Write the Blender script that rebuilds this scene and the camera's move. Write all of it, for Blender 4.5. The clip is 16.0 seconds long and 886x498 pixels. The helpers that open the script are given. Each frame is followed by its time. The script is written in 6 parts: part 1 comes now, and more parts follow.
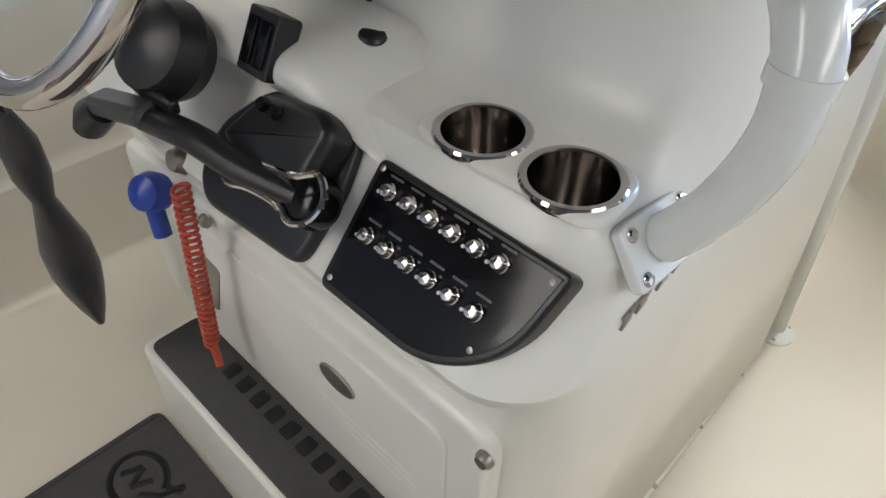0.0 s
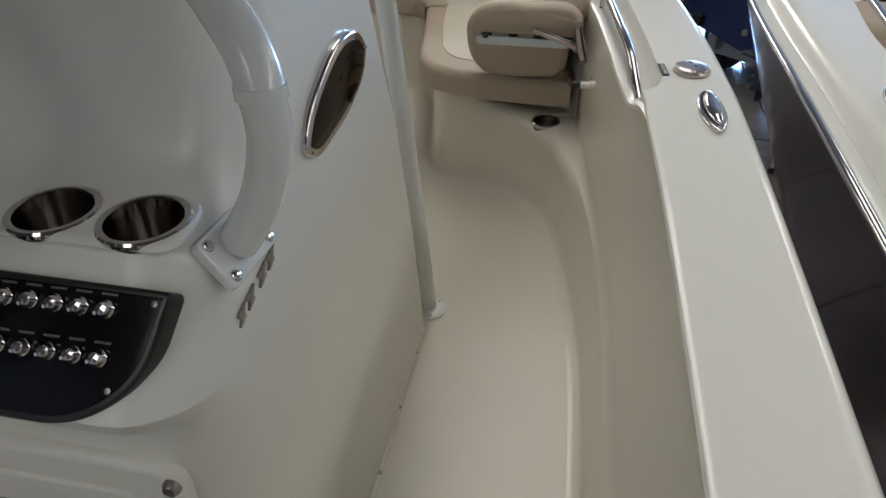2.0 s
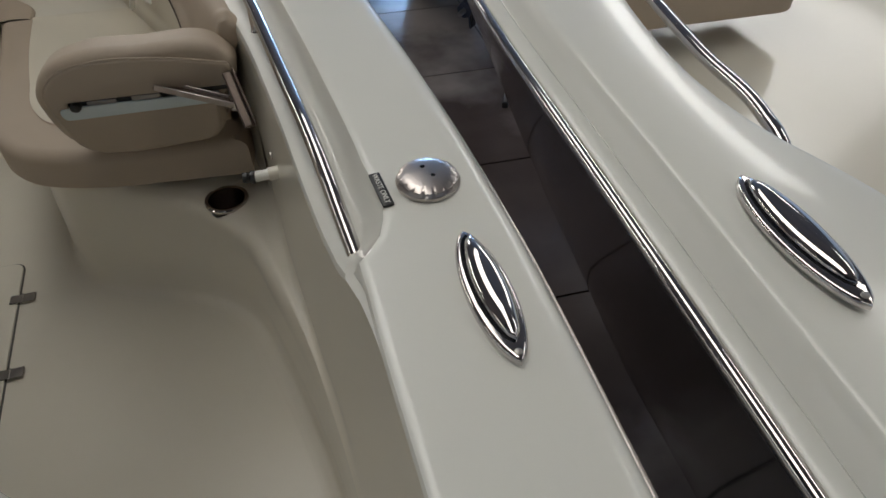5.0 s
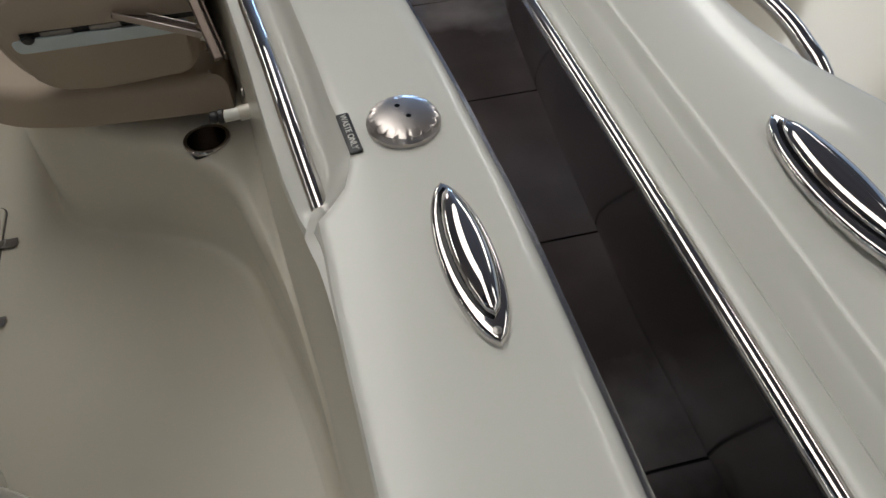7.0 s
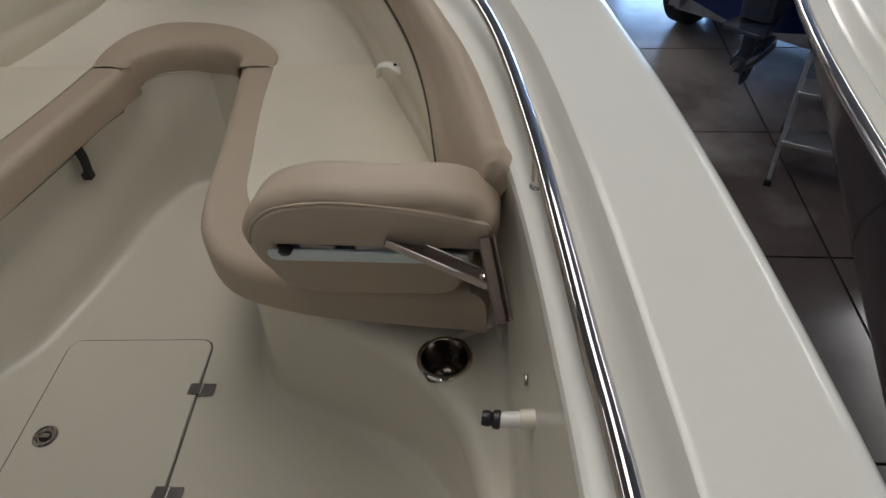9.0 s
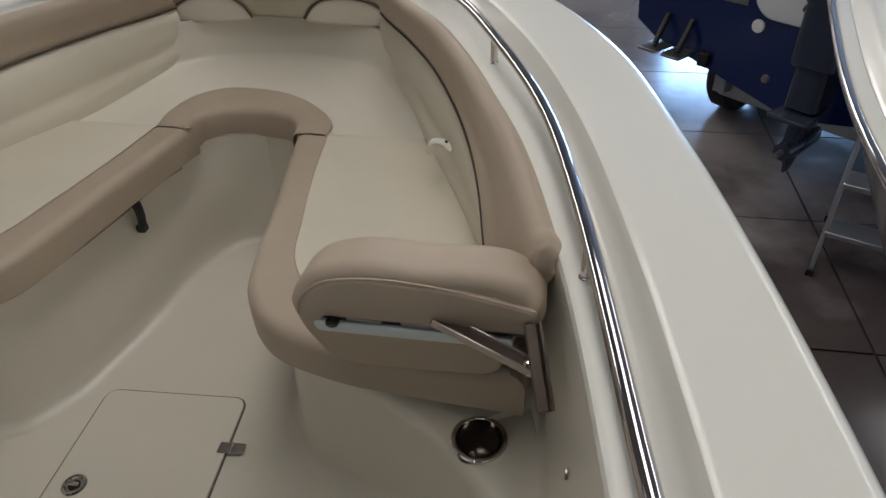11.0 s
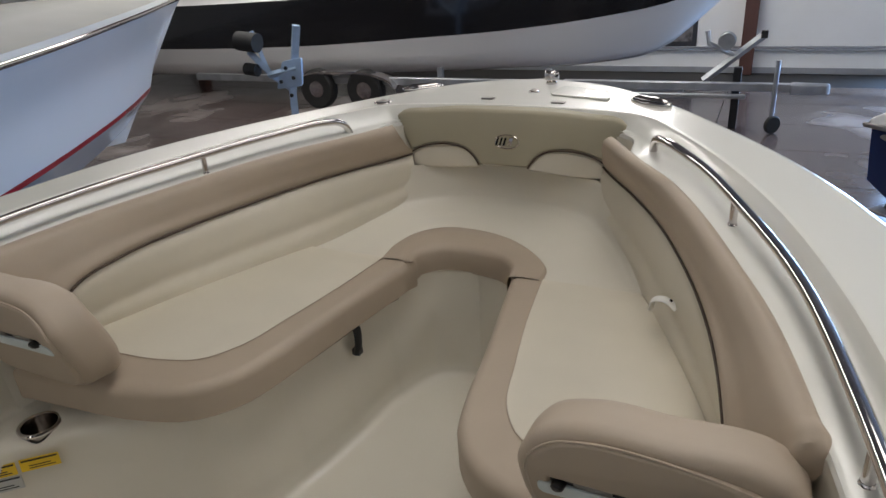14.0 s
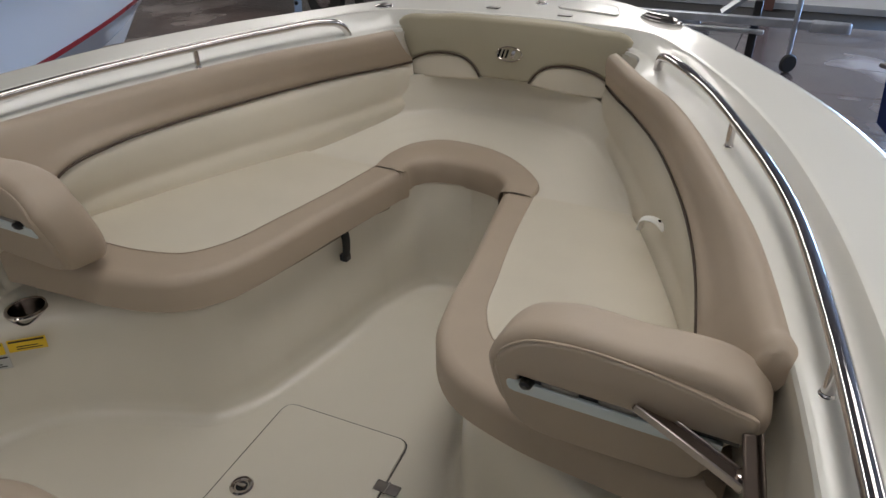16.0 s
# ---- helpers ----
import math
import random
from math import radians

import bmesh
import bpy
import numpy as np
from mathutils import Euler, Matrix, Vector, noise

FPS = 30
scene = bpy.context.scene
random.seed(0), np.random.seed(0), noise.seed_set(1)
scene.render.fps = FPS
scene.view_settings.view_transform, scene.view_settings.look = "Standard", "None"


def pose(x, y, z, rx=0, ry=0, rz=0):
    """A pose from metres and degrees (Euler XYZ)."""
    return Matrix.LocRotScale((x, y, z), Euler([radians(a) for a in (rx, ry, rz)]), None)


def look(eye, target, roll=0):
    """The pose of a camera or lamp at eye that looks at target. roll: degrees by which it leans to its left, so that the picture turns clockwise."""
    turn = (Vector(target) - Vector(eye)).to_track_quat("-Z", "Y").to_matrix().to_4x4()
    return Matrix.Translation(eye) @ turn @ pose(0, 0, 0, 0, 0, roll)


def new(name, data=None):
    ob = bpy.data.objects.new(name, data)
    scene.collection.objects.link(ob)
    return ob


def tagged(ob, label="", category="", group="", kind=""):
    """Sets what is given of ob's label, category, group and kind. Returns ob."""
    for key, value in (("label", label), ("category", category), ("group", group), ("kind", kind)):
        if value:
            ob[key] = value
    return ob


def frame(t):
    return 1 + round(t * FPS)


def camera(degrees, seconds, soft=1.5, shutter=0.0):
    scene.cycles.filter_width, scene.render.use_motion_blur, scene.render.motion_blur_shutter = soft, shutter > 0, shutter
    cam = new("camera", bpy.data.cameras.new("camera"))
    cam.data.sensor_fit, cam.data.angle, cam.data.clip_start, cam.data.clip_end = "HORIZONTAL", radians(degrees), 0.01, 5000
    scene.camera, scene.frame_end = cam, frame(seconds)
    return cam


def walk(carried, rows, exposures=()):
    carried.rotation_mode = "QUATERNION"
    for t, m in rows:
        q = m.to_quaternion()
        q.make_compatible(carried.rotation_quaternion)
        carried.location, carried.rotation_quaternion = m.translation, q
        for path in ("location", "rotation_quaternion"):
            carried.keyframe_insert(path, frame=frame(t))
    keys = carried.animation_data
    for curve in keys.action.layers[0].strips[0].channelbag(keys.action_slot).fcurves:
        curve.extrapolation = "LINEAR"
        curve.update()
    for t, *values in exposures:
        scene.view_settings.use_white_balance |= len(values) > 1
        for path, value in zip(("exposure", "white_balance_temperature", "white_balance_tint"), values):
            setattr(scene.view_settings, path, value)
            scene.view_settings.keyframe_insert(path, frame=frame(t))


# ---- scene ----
cam = camera(66.6, 16.0)
PATH = [
    (0, (0.721, -1.543, 1.453), (-0.291, -0.471, 0.102), 1.3),
    (0.5, (0.84, -1.627, 1.483), (0.214, -0.167, 0.267), 2.4),
    (1, (0.896, -1.636, 1.493), (0.446, -0.069, 0.335), -0.1),
    (1.5, (0.923, -1.648, 1.494), (0.59, -0.048, 0.341), -0.2),
    (2, (0.929, -1.651, 1.489), (0.604, -0.059, 0.322), -0.8),
    (2.5, (0.953, -1.595, 1.454), (0.692, -0.063, 0.195), -2.1),
    (3, (0.987, -1.397, 1.433), (0.735, 0.025, 0.049), -6.9),
    (3.5, (1.032, -1.218, 1.439), (0.807, 0.205, 0.052), -9.7),
    (4, (1.014, -0.976, 1.456), (1.023, 0.504, 0.111), -5.5),
    (4.5, (1.031, -0.766, 1.446), (1.323, 0.714, 0.133), -0.8),
    (4.7, (1.045, -0.706, 1.45), (1.395, 0.744, 0.118), -0.9),
    (6.8, (1.112, -0.574, 1.378), (1.394, 0.742, -0.102), -1.9),
    (7, (1.137, -0.564, 1.377), (1.392, 0.732, -0.125), -2.7),
    (7.5, (1.146, -0.511, 1.381), (1.377, 0.745, -0.158), -3.5),
    (8, (1.038, -0.289, 1.395), (1.21, 1.029, -0.1), -1.0),
    (8.5, (0.965, -0.111, 1.407), (0.994, 1.268, -0.042), -0.5),
    (9, (0.958, -0.033, 1.419), (0.775, 1.431, 0.069), -3.7),
    (9.5, (0.949, -0.031, 1.431), (0.714, 1.47, 0.129), -2.3),
    (10, (0.933, -0.027, 1.442), (0.693, 1.509, 0.183), -1.2),
    (10.2, (0.928, -0.027, 1.446), (0.673, 1.525, 0.211), -1.1),
    (12.3, (0.936, -0.017, 1.457), (0.621, 1.572, 0.284), -2.9),
    (12.5, (0.933, -0.009, 1.47), (0.61, 1.602, 0.33), -3.2),
    (13, (0.911, -0.005, 1.485), (0.534, 1.696, 0.502), -3.1),
    (13.5, (0.86, -0.027, 1.482), (0.269, 1.657, 0.579), -4.3),
    (14, (0.824, -0.032, 1.476), (0.014, 1.593, 0.638), -4.2),
    (14.5, (0.792, -0.039, 1.466), (-0.165, 1.501, 0.621), -3.5),
    (15, (0.803, -0.032, 1.444), (-0.2, 1.438, 0.53), -2.7),
    (15.5, (0.832, -0.029, 1.426), (-0.032, 1.474, 0.428), -1.6),
    (16, (0.854, -0.03, 1.426), (0.08, 1.5, 0.397), -1.0),
]
EXPOSURES = [(0, 1.12, 6500, 8), (0.5, 0.68, 6500, 8), (1, 0.25, 6500, 8), (1.5, 0.08, 6500, 8), (2.5, -0.05, 6500, 8), (4.0, -0.43, 6500, 8), (4.6, -0.5, 6500, 8), (7, -0.4, 6500, 8), (8, -0.3, 6500, 8), (9, -0.32, 6500, 10), (9.7, -0.22, 6500, 10), (12.3, -0.2, 6500, 10), (13.2, -0.09, 6500, 10), (16, -0.07, 6500, 11)]
walk(cam, [(t, look(eye, target, roll)) for t, eye, target, roll in PATH], EXPOSURES)

# ---- world and light ----
def make_world():
    w = bpy.data.worlds.new("world")
    w.use_nodes = True
    nt = w.node_tree
    sky = nt.nodes.new("ShaderNodeTexSky")
    sky.sky_type, sky.sun_disc, sky.sun_elevation, sky.sun_rotation = "NISHITA", False, radians(35), radians(40)
    nt.links.new(sky.outputs[0], nt.nodes["Background"].inputs[0])
    nt.nodes["Background"].inputs[1].default_value = 0.1
    scene.world = w


make_world()
FLOOR_Z = -1.1
CEIL_Z = 4.2


def area_lamp(name, x, y, z, sx, sy, watts, color, turn=(0, 0, 0)):
    d = bpy.data.lights.new(name, "AREA")
    d.shape, d.size, d.size_y, d.energy, d.color = "RECTANGLE", sx, sy, watts, color
    o = new(name, d)
    o.matrix_world = pose(x, y, z, *turn)
    return o


# ---- materials ----
def material(name, color, rough=0.5, metal=0.0, coat=0.0, crough=0.05, vary=0.06, scale=3.0, bump=0.0, grain=400.0, spec=0.5, rvary=0.0, stain=None, world=False):
    m = bpy.data.materials.new(name)
    m.use_nodes = True
    nt = m.node_tree
    b = nt.nodes["Principled BSDF"]
    link = nt.links.new
    tc = nt.nodes.new("ShaderNodeTexCoord")
    where = nt.nodes.new("ShaderNodeNewGeometry").outputs["Position"] if world else tc.outputs["Object"]
    big = nt.nodes.new("ShaderNodeTexNoise")
    big.inputs["Scale"].default_value, big.inputs["Detail"].default_value = scale, 5
    link(where, big.inputs["Vector"])
    fine = nt.nodes.new("ShaderNodeTexNoise")
    fine.inputs["Scale"].default_value, fine.inputs["Detail"].default_value = grain, 3
    link(where, fine.inputs["Vector"])
    ramp = nt.nodes.new("ShaderNodeValToRGB")
    ramp.color_ramp.elements[0].position, ramp.color_ramp.elements[1].position = 0.3, 0.7
    ramp.color_ramp.elements[0].color = (*[c * (1 - vary) for c in color], 1)
    ramp.color_ramp.elements[1].color = (*[min(1, c * (1 + vary)) for c in color], 1)
    link(big.outputs["Fac"], ramp.inputs["Fac"])
    out = ramp.outputs["Color"]
    if stain:
        mix = nt.nodes.new("ShaderNodeMix")
        mix.data_type = "RGBA"
        mix.inputs["B"].default_value = (*stain, 1)
        sn = nt.nodes.new("ShaderNodeTexNoise")
        sn.inputs["Scale"].default_value, sn.inputs["Detail"].default_value = scale * 0.4, 8
        link(where, sn.inputs["Vector"])
        sr = nt.nodes.new("ShaderNodeValToRGB")
        sr.color_ramp.elements[0].position, sr.color_ramp.elements[1].position = 0.52, 0.62
        link(sn.outputs["Fac"], sr.inputs["Fac"])
        link(sr.outputs["Color"], mix.inputs["Factor"])
        link(out, mix.inputs["A"])
        out = mix.outputs["Result"]
    link(out, b.inputs["Base Color"])
    b.inputs["Metallic"].default_value, b.inputs["Roughness"].default_value = metal, rough
    b.inputs["Coat Weight"].default_value, b.inputs["Coat Roughness"].default_value = coat, crough
    b.inputs["Specular IOR Level"].default_value = spec
    if rvary:
        mr = nt.nodes.new("ShaderNodeMapRange")
        mr.inputs["To Min"].default_value, mr.inputs["To Max"].default_value = max(0.02, rough - rvary), rough + rvary
        link(big.outputs["Fac"], mr.inputs["Value"])
        link(mr.outputs["Result"], b.inputs["Roughness"])
    if bump:
        bp = nt.nodes.new("ShaderNodeBump")
        bp.inputs["Strength"].default_value, bp.inputs["Distance"].default_value = bump, 0.001
        link(fine.outputs["Fac"], bp.inputs["Height"])
        link(bp.outputs["Normal"], b.inputs["Normal"])
    return m


def glow(name, color, strength):
    m = bpy.data.materials.new(name)
    m.use_nodes = True
    b = m.node_tree.nodes["Principled BSDF"]
    b.inputs["Base Color"].default_value = (*color, 1)
    b.inputs["Emission Color"].default_value = (*color, 1)
    b.inputs["Emission Strength"].default_value = strength
    return m


GEL = material("gelcoat_cream", (0.68, 0.64, 0.55), 0.30, coat=0.35, crough=0.09, vary=0.02, scale=2, bump=0.02, grain=60, rvary=0.05)
DECKGEL = material("gelcoat_deck", (0.67, 0.63, 0.54), 0.36, coat=0.08, crough=0.2, vary=0.03, scale=2, bump=0.08, grain=500, rvary=0.06)
CAPGEL = material("gelcoat_white", (0.76, 0.755, 0.70), 0.25, coat=0.4, crough=0.07, vary=0.015, scale=2, bump=0.015, grain=40, rvary=0.04)
CONGEL = material("gelcoat_console", (0.76, 0.75, 0.70), 0.32, coat=0.15, crough=0.22, vary=0.02, scale=2, bump=0.02, grain=60, rvary=0.05)
TAN = material("tan_vinyl", (0.42, 0.345, 0.265), 0.5, vary=0.04, scale=5, bump=0.25, grain=900, rvary=0.06)
CREAM = material("cream_vinyl", (0.64, 0.59, 0.485), 0.45, vary=0.03, scale=5, bump=0.25, grain=900, rvary=0.06)
PIPE = material("brown_piping", (0.07, 0.045, 0.03), 0.6, vary=0.1)
CHROME = material("polished_steel", (0.62, 0.59, 0.575), 0.07, metal=1.0, vary=0.03, scale=20, rvary=0.03)
STEEL = material("brushed_steel", (0.36, 0.34, 0.32), 0.38, metal=1.0, vary=0.06, scale=30, bump=0.1, rvary=0.06)
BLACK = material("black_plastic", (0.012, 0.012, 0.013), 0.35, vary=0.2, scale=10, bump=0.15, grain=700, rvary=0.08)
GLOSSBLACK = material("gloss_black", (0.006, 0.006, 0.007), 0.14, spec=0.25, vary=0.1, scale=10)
RUBBER = material("black_rubber", (0.015, 0.015, 0.015), 0.7, vary=0.2, scale=12, bump=0.3, grain=300)
POWDER = material("white_powder_coat", (0.72, 0.74, 0.72), 0.22, coat=0.4, vary=0.02, scale=6, bump=0.05, grain=300, rvary=0.05)
WHITEPL = material("white_plastic", (0.78, 0.77, 0.72), 0.3, vary=0.03, scale=8)
FOAM = material("grey_foam_mat", (0.055, 0.055, 0.055), 0.8, vary=0.08, scale=40, bump=0.5, grain=350)
BRACKET = material("dull_bracket_steel", (0.17, 0.135, 0.115), 0.35, metal=0.85, vary=0.1, scale=25, rvary=0.08)
SATIN = material("satin_steel", (0.50, 0.455, 0.43), 0.3, metal=1.0, vary=0.06, scale=30, rvary=0.05)
CONCRETE = material("concrete_floor", (0.085, 0.066, 0.062), 0.17, vary=0.3, scale=1.3, bump=0.25, grain=30, rvary=0.11, stain=(0.28, 0.25, 0.24), world=True)
TRAY = material("pale_tray_plastic", (0.62, 0.70, 0.72), 0.35, vary=0.04, scale=15)
JOINT = material("joint_shadow", (0.30, 0.27, 0.21), 0.7, vary=0.05)
DIMPRINT = material("dim_print", (0.09, 0.09, 0.09), 0.5, vary=0.2, scale=200)
KHAKI = material("khaki_vinyl", (0.385, 0.35, 0.255), 0.5, vary=0.04, scale=5, bump=0.25, grain=900, rvary=0.06)
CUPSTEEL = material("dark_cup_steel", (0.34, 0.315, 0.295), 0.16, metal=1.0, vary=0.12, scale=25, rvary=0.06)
HULLWHITE = material("white_hull", (0.78, 0.78, 0.78), 0.15, coat=0.5, vary=0.015, scale=1, rvary=0.03)


# ---- mesh helpers ----
def finish(bm, name, mat, smooth=True, bevel=0.0, segs=2, flip=True):
    if flip:
        bmesh.ops.recalc_face_normals(bm, faces=bm.faces)
    if smooth:
        for f in bm.faces:
            f.smooth = True
    me = bpy.data.meshes.new(name)
    bm.to_mesh(me)
    bm.free()
    me.materials.append(mat)
    if smooth:
        me.set_sharp_from_angle(angle=radians(40))
    ob = new(name, me)
    if bevel:
        md = ob.modifiers.new("bevel", "BEVEL")
        md.width, md.segments, md.limit_method, md.angle_limit = bevel, segs, "ANGLE", radians(35)
    return ob


def thing(name, loc, label, category, group="", kind=""):
    o = new(name)
    o.location = loc
    o.empty_display_size = 0.05
    tagged(o, label, category, group, kind)
    return o


def part(name, bm, mat, parent, label="", bevel=0.0, smooth=True, segs=2):
    ob = finish(bm, name, mat, smooth, bevel, segs)
    ob.parent = parent
    base = parent
    while base.parent:
        base = base.parent
    if parent is base:
        ob.matrix_parent_inverse = Matrix.Translation(-Vector(base.location))
    if label:
        ob["label"] = label
    return ob


def solo(name, bm, mat, label, category, group="", kind="", bevel=0.0, smooth=True, segs=2):
    ob = finish(bm, name, mat, smooth, bevel, segs)
    return tagged(ob, label, category, group, kind)


def spline(pts, us, knots=None):
    """Smooth curve through pts, sampled at us in 0..1."""
    p = np.array(pts, float)
    if knots is None:
        knots = np.r_[0, np.cumsum(np.linalg.norm(np.diff(p, axis=0), axis=1) + 1e-9)]
    k = np.array(knots) / knots[-1]
    d = np.diff(p, axis=0) / np.diff(k)[:, None]
    h = np.diff(k)[:, None]
    m = np.zeros_like(p)
    m[1:-1] = (d[:-1] * h[1:] + d[1:] * h[:-1]) / (h[:-1] + h[1:])
    m[0], m[-1] = d[0], d[-1]
    us = np.clip(np.asarray(us, float), 0, 1)
    i = np.clip(np.searchsorted(k, us, side="right") - 1, 0, len(k) - 2)
    w = np.diff(k)[i]
    t = ((us - k[i]) / w)[:, None]
    w = w[:, None]
    return (2 * t**3 - 3 * t**2 + 1) * p[i] + (t**3 - 2 * t**2 + t) * w * m[i] + (-2 * t**3 + 3 * t**2) * p[i + 1] + (t**3 - t**2) * w * m[i + 1]


def grid(bm, rows, closed=False, wrap=False):
    vs = [[bm.verts.new(p) for p in r] for r in rows]
    n = len(rows[0])
    for a in range(len(rows) - (0 if wrap else 1)):
        b = (a + 1) % len(rows)
        for i in range(n - (0 if closed else 1)):
            j = (i + 1) % n
            try:
                bm.faces.new((vs[a][i], vs[a][j], vs[b][j], vs[b][i]))
            except ValueError:
                pass
    return vs


def loft(guides, nu, sx=1, across=0, bm=None):
    """A smooth sheet over guide curves that share their stations."""
    bm = bm or bmesh.new()
    g = np.array(guides, float)
    mean = g.mean(0)
    knots = np.r_[0, np.cumsum(np.linalg.norm(np.diff(mean, axis=0), axis=1) + 1e-6)]
    us = np.linspace(0, 1, nu)
    rows = np.array([spline(c, us, knots) for c in g])
    if across:
        k = np.r_[0, np.cumsum(np.linalg.norm(np.diff(rows, axis=0), axis=2).mean(1) + 1e-6)]
        vs = np.linspace(0, 1, across)
        rows = np.stack([spline(rows[:, i], vs, k) for i in range(nu)], 1)
    rows = rows * (sx, 1, 1)
    grid(bm, rows.tolist())
    return bm


def tube(pts, r, n=14, smooth=0, bm=None, flat=1.0):
    bm = bm or bmesh.new()
    p = spline(pts, np.linspace(0, 1, smooth)) if smooth else np.array(pts, float)
    rows = []
    t = np.gradient(p, axis=0)
    t /= np.linalg.norm(t, axis=1)[:, None]
    up = np.array((0, 0, 1.0)) if abs(t[0][2]) < 0.9 else np.array((1.0, 0, 0))
    rr = np.broadcast_to(np.asarray(r, float), (len(p),))
    for q, d, rad in zip(p, t, rr):
        a = np.cross(d, up)
        a /= np.linalg.norm(a)
        b = np.cross(a, d)
        up = b
        rows.append([q + rad * (a * math.cos(f) + flat * b * math.sin(f)) for f in np.linspace(0, 2 * math.pi, n, endpoint=False)])
    vs = grid(bm, rows, closed=True)
    bm.faces.new(vs[0])
    bm.faces.new(vs[-1])
    return bm


def lathe(profile, m, n=28, bm=None, lids=True):
    """Turns (radius, height) points about the z axis of m."""
    bm = bm or bmesh.new()
    rows = []
    for r, h in profile:
        rows.append([m @ Vector((max(r, 1e-5) * math.cos(f), max(r, 1e-5) * math.sin(f), h)) for f in np.linspace(0, 2 * math.pi, n, endpoint=False)])
    vs = grid(bm, rows, closed=True)
    for k, (r, _) in ((0, profile[0]), (-1, profile[-1])):
        if lids and r > 1e-4:
            bm.faces.new(vs[k])
    bmesh.ops.remove_doubles(bm, verts=bm.verts, dist=1e-5)
    return bm


def box(x0, x1, y0, y1, z0, z1, m=None, bm=None):
    bm = bm or bmesh.new()
    v = bmesh.ops.create_cube(bm, size=1)["verts"]
    for q in v:
        q.co = Vector(((x0 + x1) / 2 + q.co.x * (x1 - x0), (y0 + y1) / 2 + q.co.y * (y1 - y0), (z0 + z1) / 2 + q.co.z * (z1 - z0)))
        if m:
            q.co = m @ q.co
    return bm


def bar(p, q, wide, thick):
    """A flat bar from p to q, thick upwards."""
    p, q = Vector(p), Vector(q)
    d = (q - p).normalized()
    side = d.cross(Vector((0, 0, 1))).normalized()
    m = Matrix((d, side, side.cross(d) * -1)).transposed().to_4x4()
    m.translation = p
    return box(0, (q - p).length, -wide / 2, wide / 2, -thick / 2, thick / 2, m)


def inset(poly, d):
    """A closed outline moved inwards by d."""
    p = np.array(poly, float)[:, :2]
    a = np.roll(p, 1, 0)
    b = np.roll(p, -1, 0)
    t = b - a
    t /= np.linalg.norm(t, axis=1)[:, None] + 1e-9
    nrm = np.stack([-t[:, 1], t[:, 0]], 1)
    area = 0.5 * np.sum(p[:, 0] * b[:, 1] - b[:, 0] * p[:, 1])
    return p + nrm * d * (1 if area > 0 else -1)


def round_poly(poly, r, n=5):
    """Rounds the corners of an outline; r is one radius or one a corner."""
    out = []
    k = len(poly)
    for i in range(k):
        rad = r[i] if isinstance(r, (list, tuple)) else r
        p, a, b = (Vector(poly[j % k][:2]) for j in (i, i - 1, i + 1))
        u, v = (a - p), (b - p)
        d = min(rad, u.length * 0.49, v.length * 0.49)
        if d < 1e-4:
            out.append(tuple(p))
            continue
        s, e = p + u.normalized() * d, p + v.normalized() * d
        for t in np.linspace(0, 1, n):
            out.append(tuple((1 - t) ** 2 * s + 2 * t * (1 - t) * p + t**2 * e))
    return out


def pad(outline, z0, z1, r, m=None, crown=0.0, bm=None, bottom=0.006, segs=5):
    """A cushion or plate: an outline with rounded top edges, from z0 to z1, in the frame m."""
    bm = bm or bmesh.new()
    rows = []

    def ring(d, z):
        rows.append([(Vector((x, y, z)) if m is None else m @ Vector((x, y, z))) for x, y in inset(outline, d)])

    ring(bottom, z0)
    ring(0, z0 + bottom)
    for a in np.linspace(0, math.pi / 2, segs):
        ring(r * (1 - math.cos(a)), z1 - r + r * math.sin(a))
    if crown:
        ring(r * 2.2, z1 + crown * 0.6)
        ring(r * 3.6, z1 + crown)
    vs = grid(bm, rows, closed=True)
    bm.faces.new(vs[0])
    bm.faces.new(vs[-1])
    return bm


def mirror(bm, sx):
    if sx < 0:
        for v in bm.verts:
            v.co.x *= -1
    return bm


def sheer(y):
    return 0.835 + 0.036 * y


# ---- the boat: gunwale, liner, deck ----
OUTER = [(1.34, -3.2), (1.34, -1.2), (1.335, -0.4), (1.328, -0.06), (1.326, 0.0), (1.324, 0.03), (1.321, 0.07), (1.312, 0.2), (1.288, 0.45), (1.24, 0.8), (1.175, 1.15), (1.085, 1.5), (0.94, 1.8), (0.75, 2.08), (0.55, 2.33), (0.28, 2.57), (0.0, 2.66)]
INNER = [(1.14, -3.2), (1.134, -1.2), (1.117, -0.4), (1.103, -0.06), (1.104, -0.01), (1.128, 0.012), (1.147, 0.06), (1.138, 0.2), (1.11, 0.45), (1.06, 0.8), (0.99, 1.15), (0.88, 1.5), (0.74, 1.8), (0.58, 2.05), (0.47, 2.17), (0.22, 2.225), (0.0, 2.235)]
RECESS = [(1.142, -3.2), (1.136, -1.2), (1.119, -0.4), (1.105, -0.06), (1.095, 0.0), (1.105, 0.04), (1.122, 0.085), (1.116, 0.2), (1.088, 0.45), (1.04, 0.8), (0.967, 1.14), (0.86, 1.48), (0.72, 1.77), (0.565, 2.0), (0.458, 2.155), (0.215, 2.215), (0.0, 2.225)]
LEDGE = [(1.15, -3.2), (1.145, -1.2), (1.127, -0.4), (1.108, -0.06), (1.088, 0.0), (1.078, 0.035), (1.068, 0.08), (1.05, 0.2), (1.02, 0.45), (0.965, 0.8), (0.88, 1.13), (0.77, 1.45), (0.63, 1.75), (0.48, 1.96), (0.446, 2.135), (0.21, 2.212), (0.0, 2.22)]


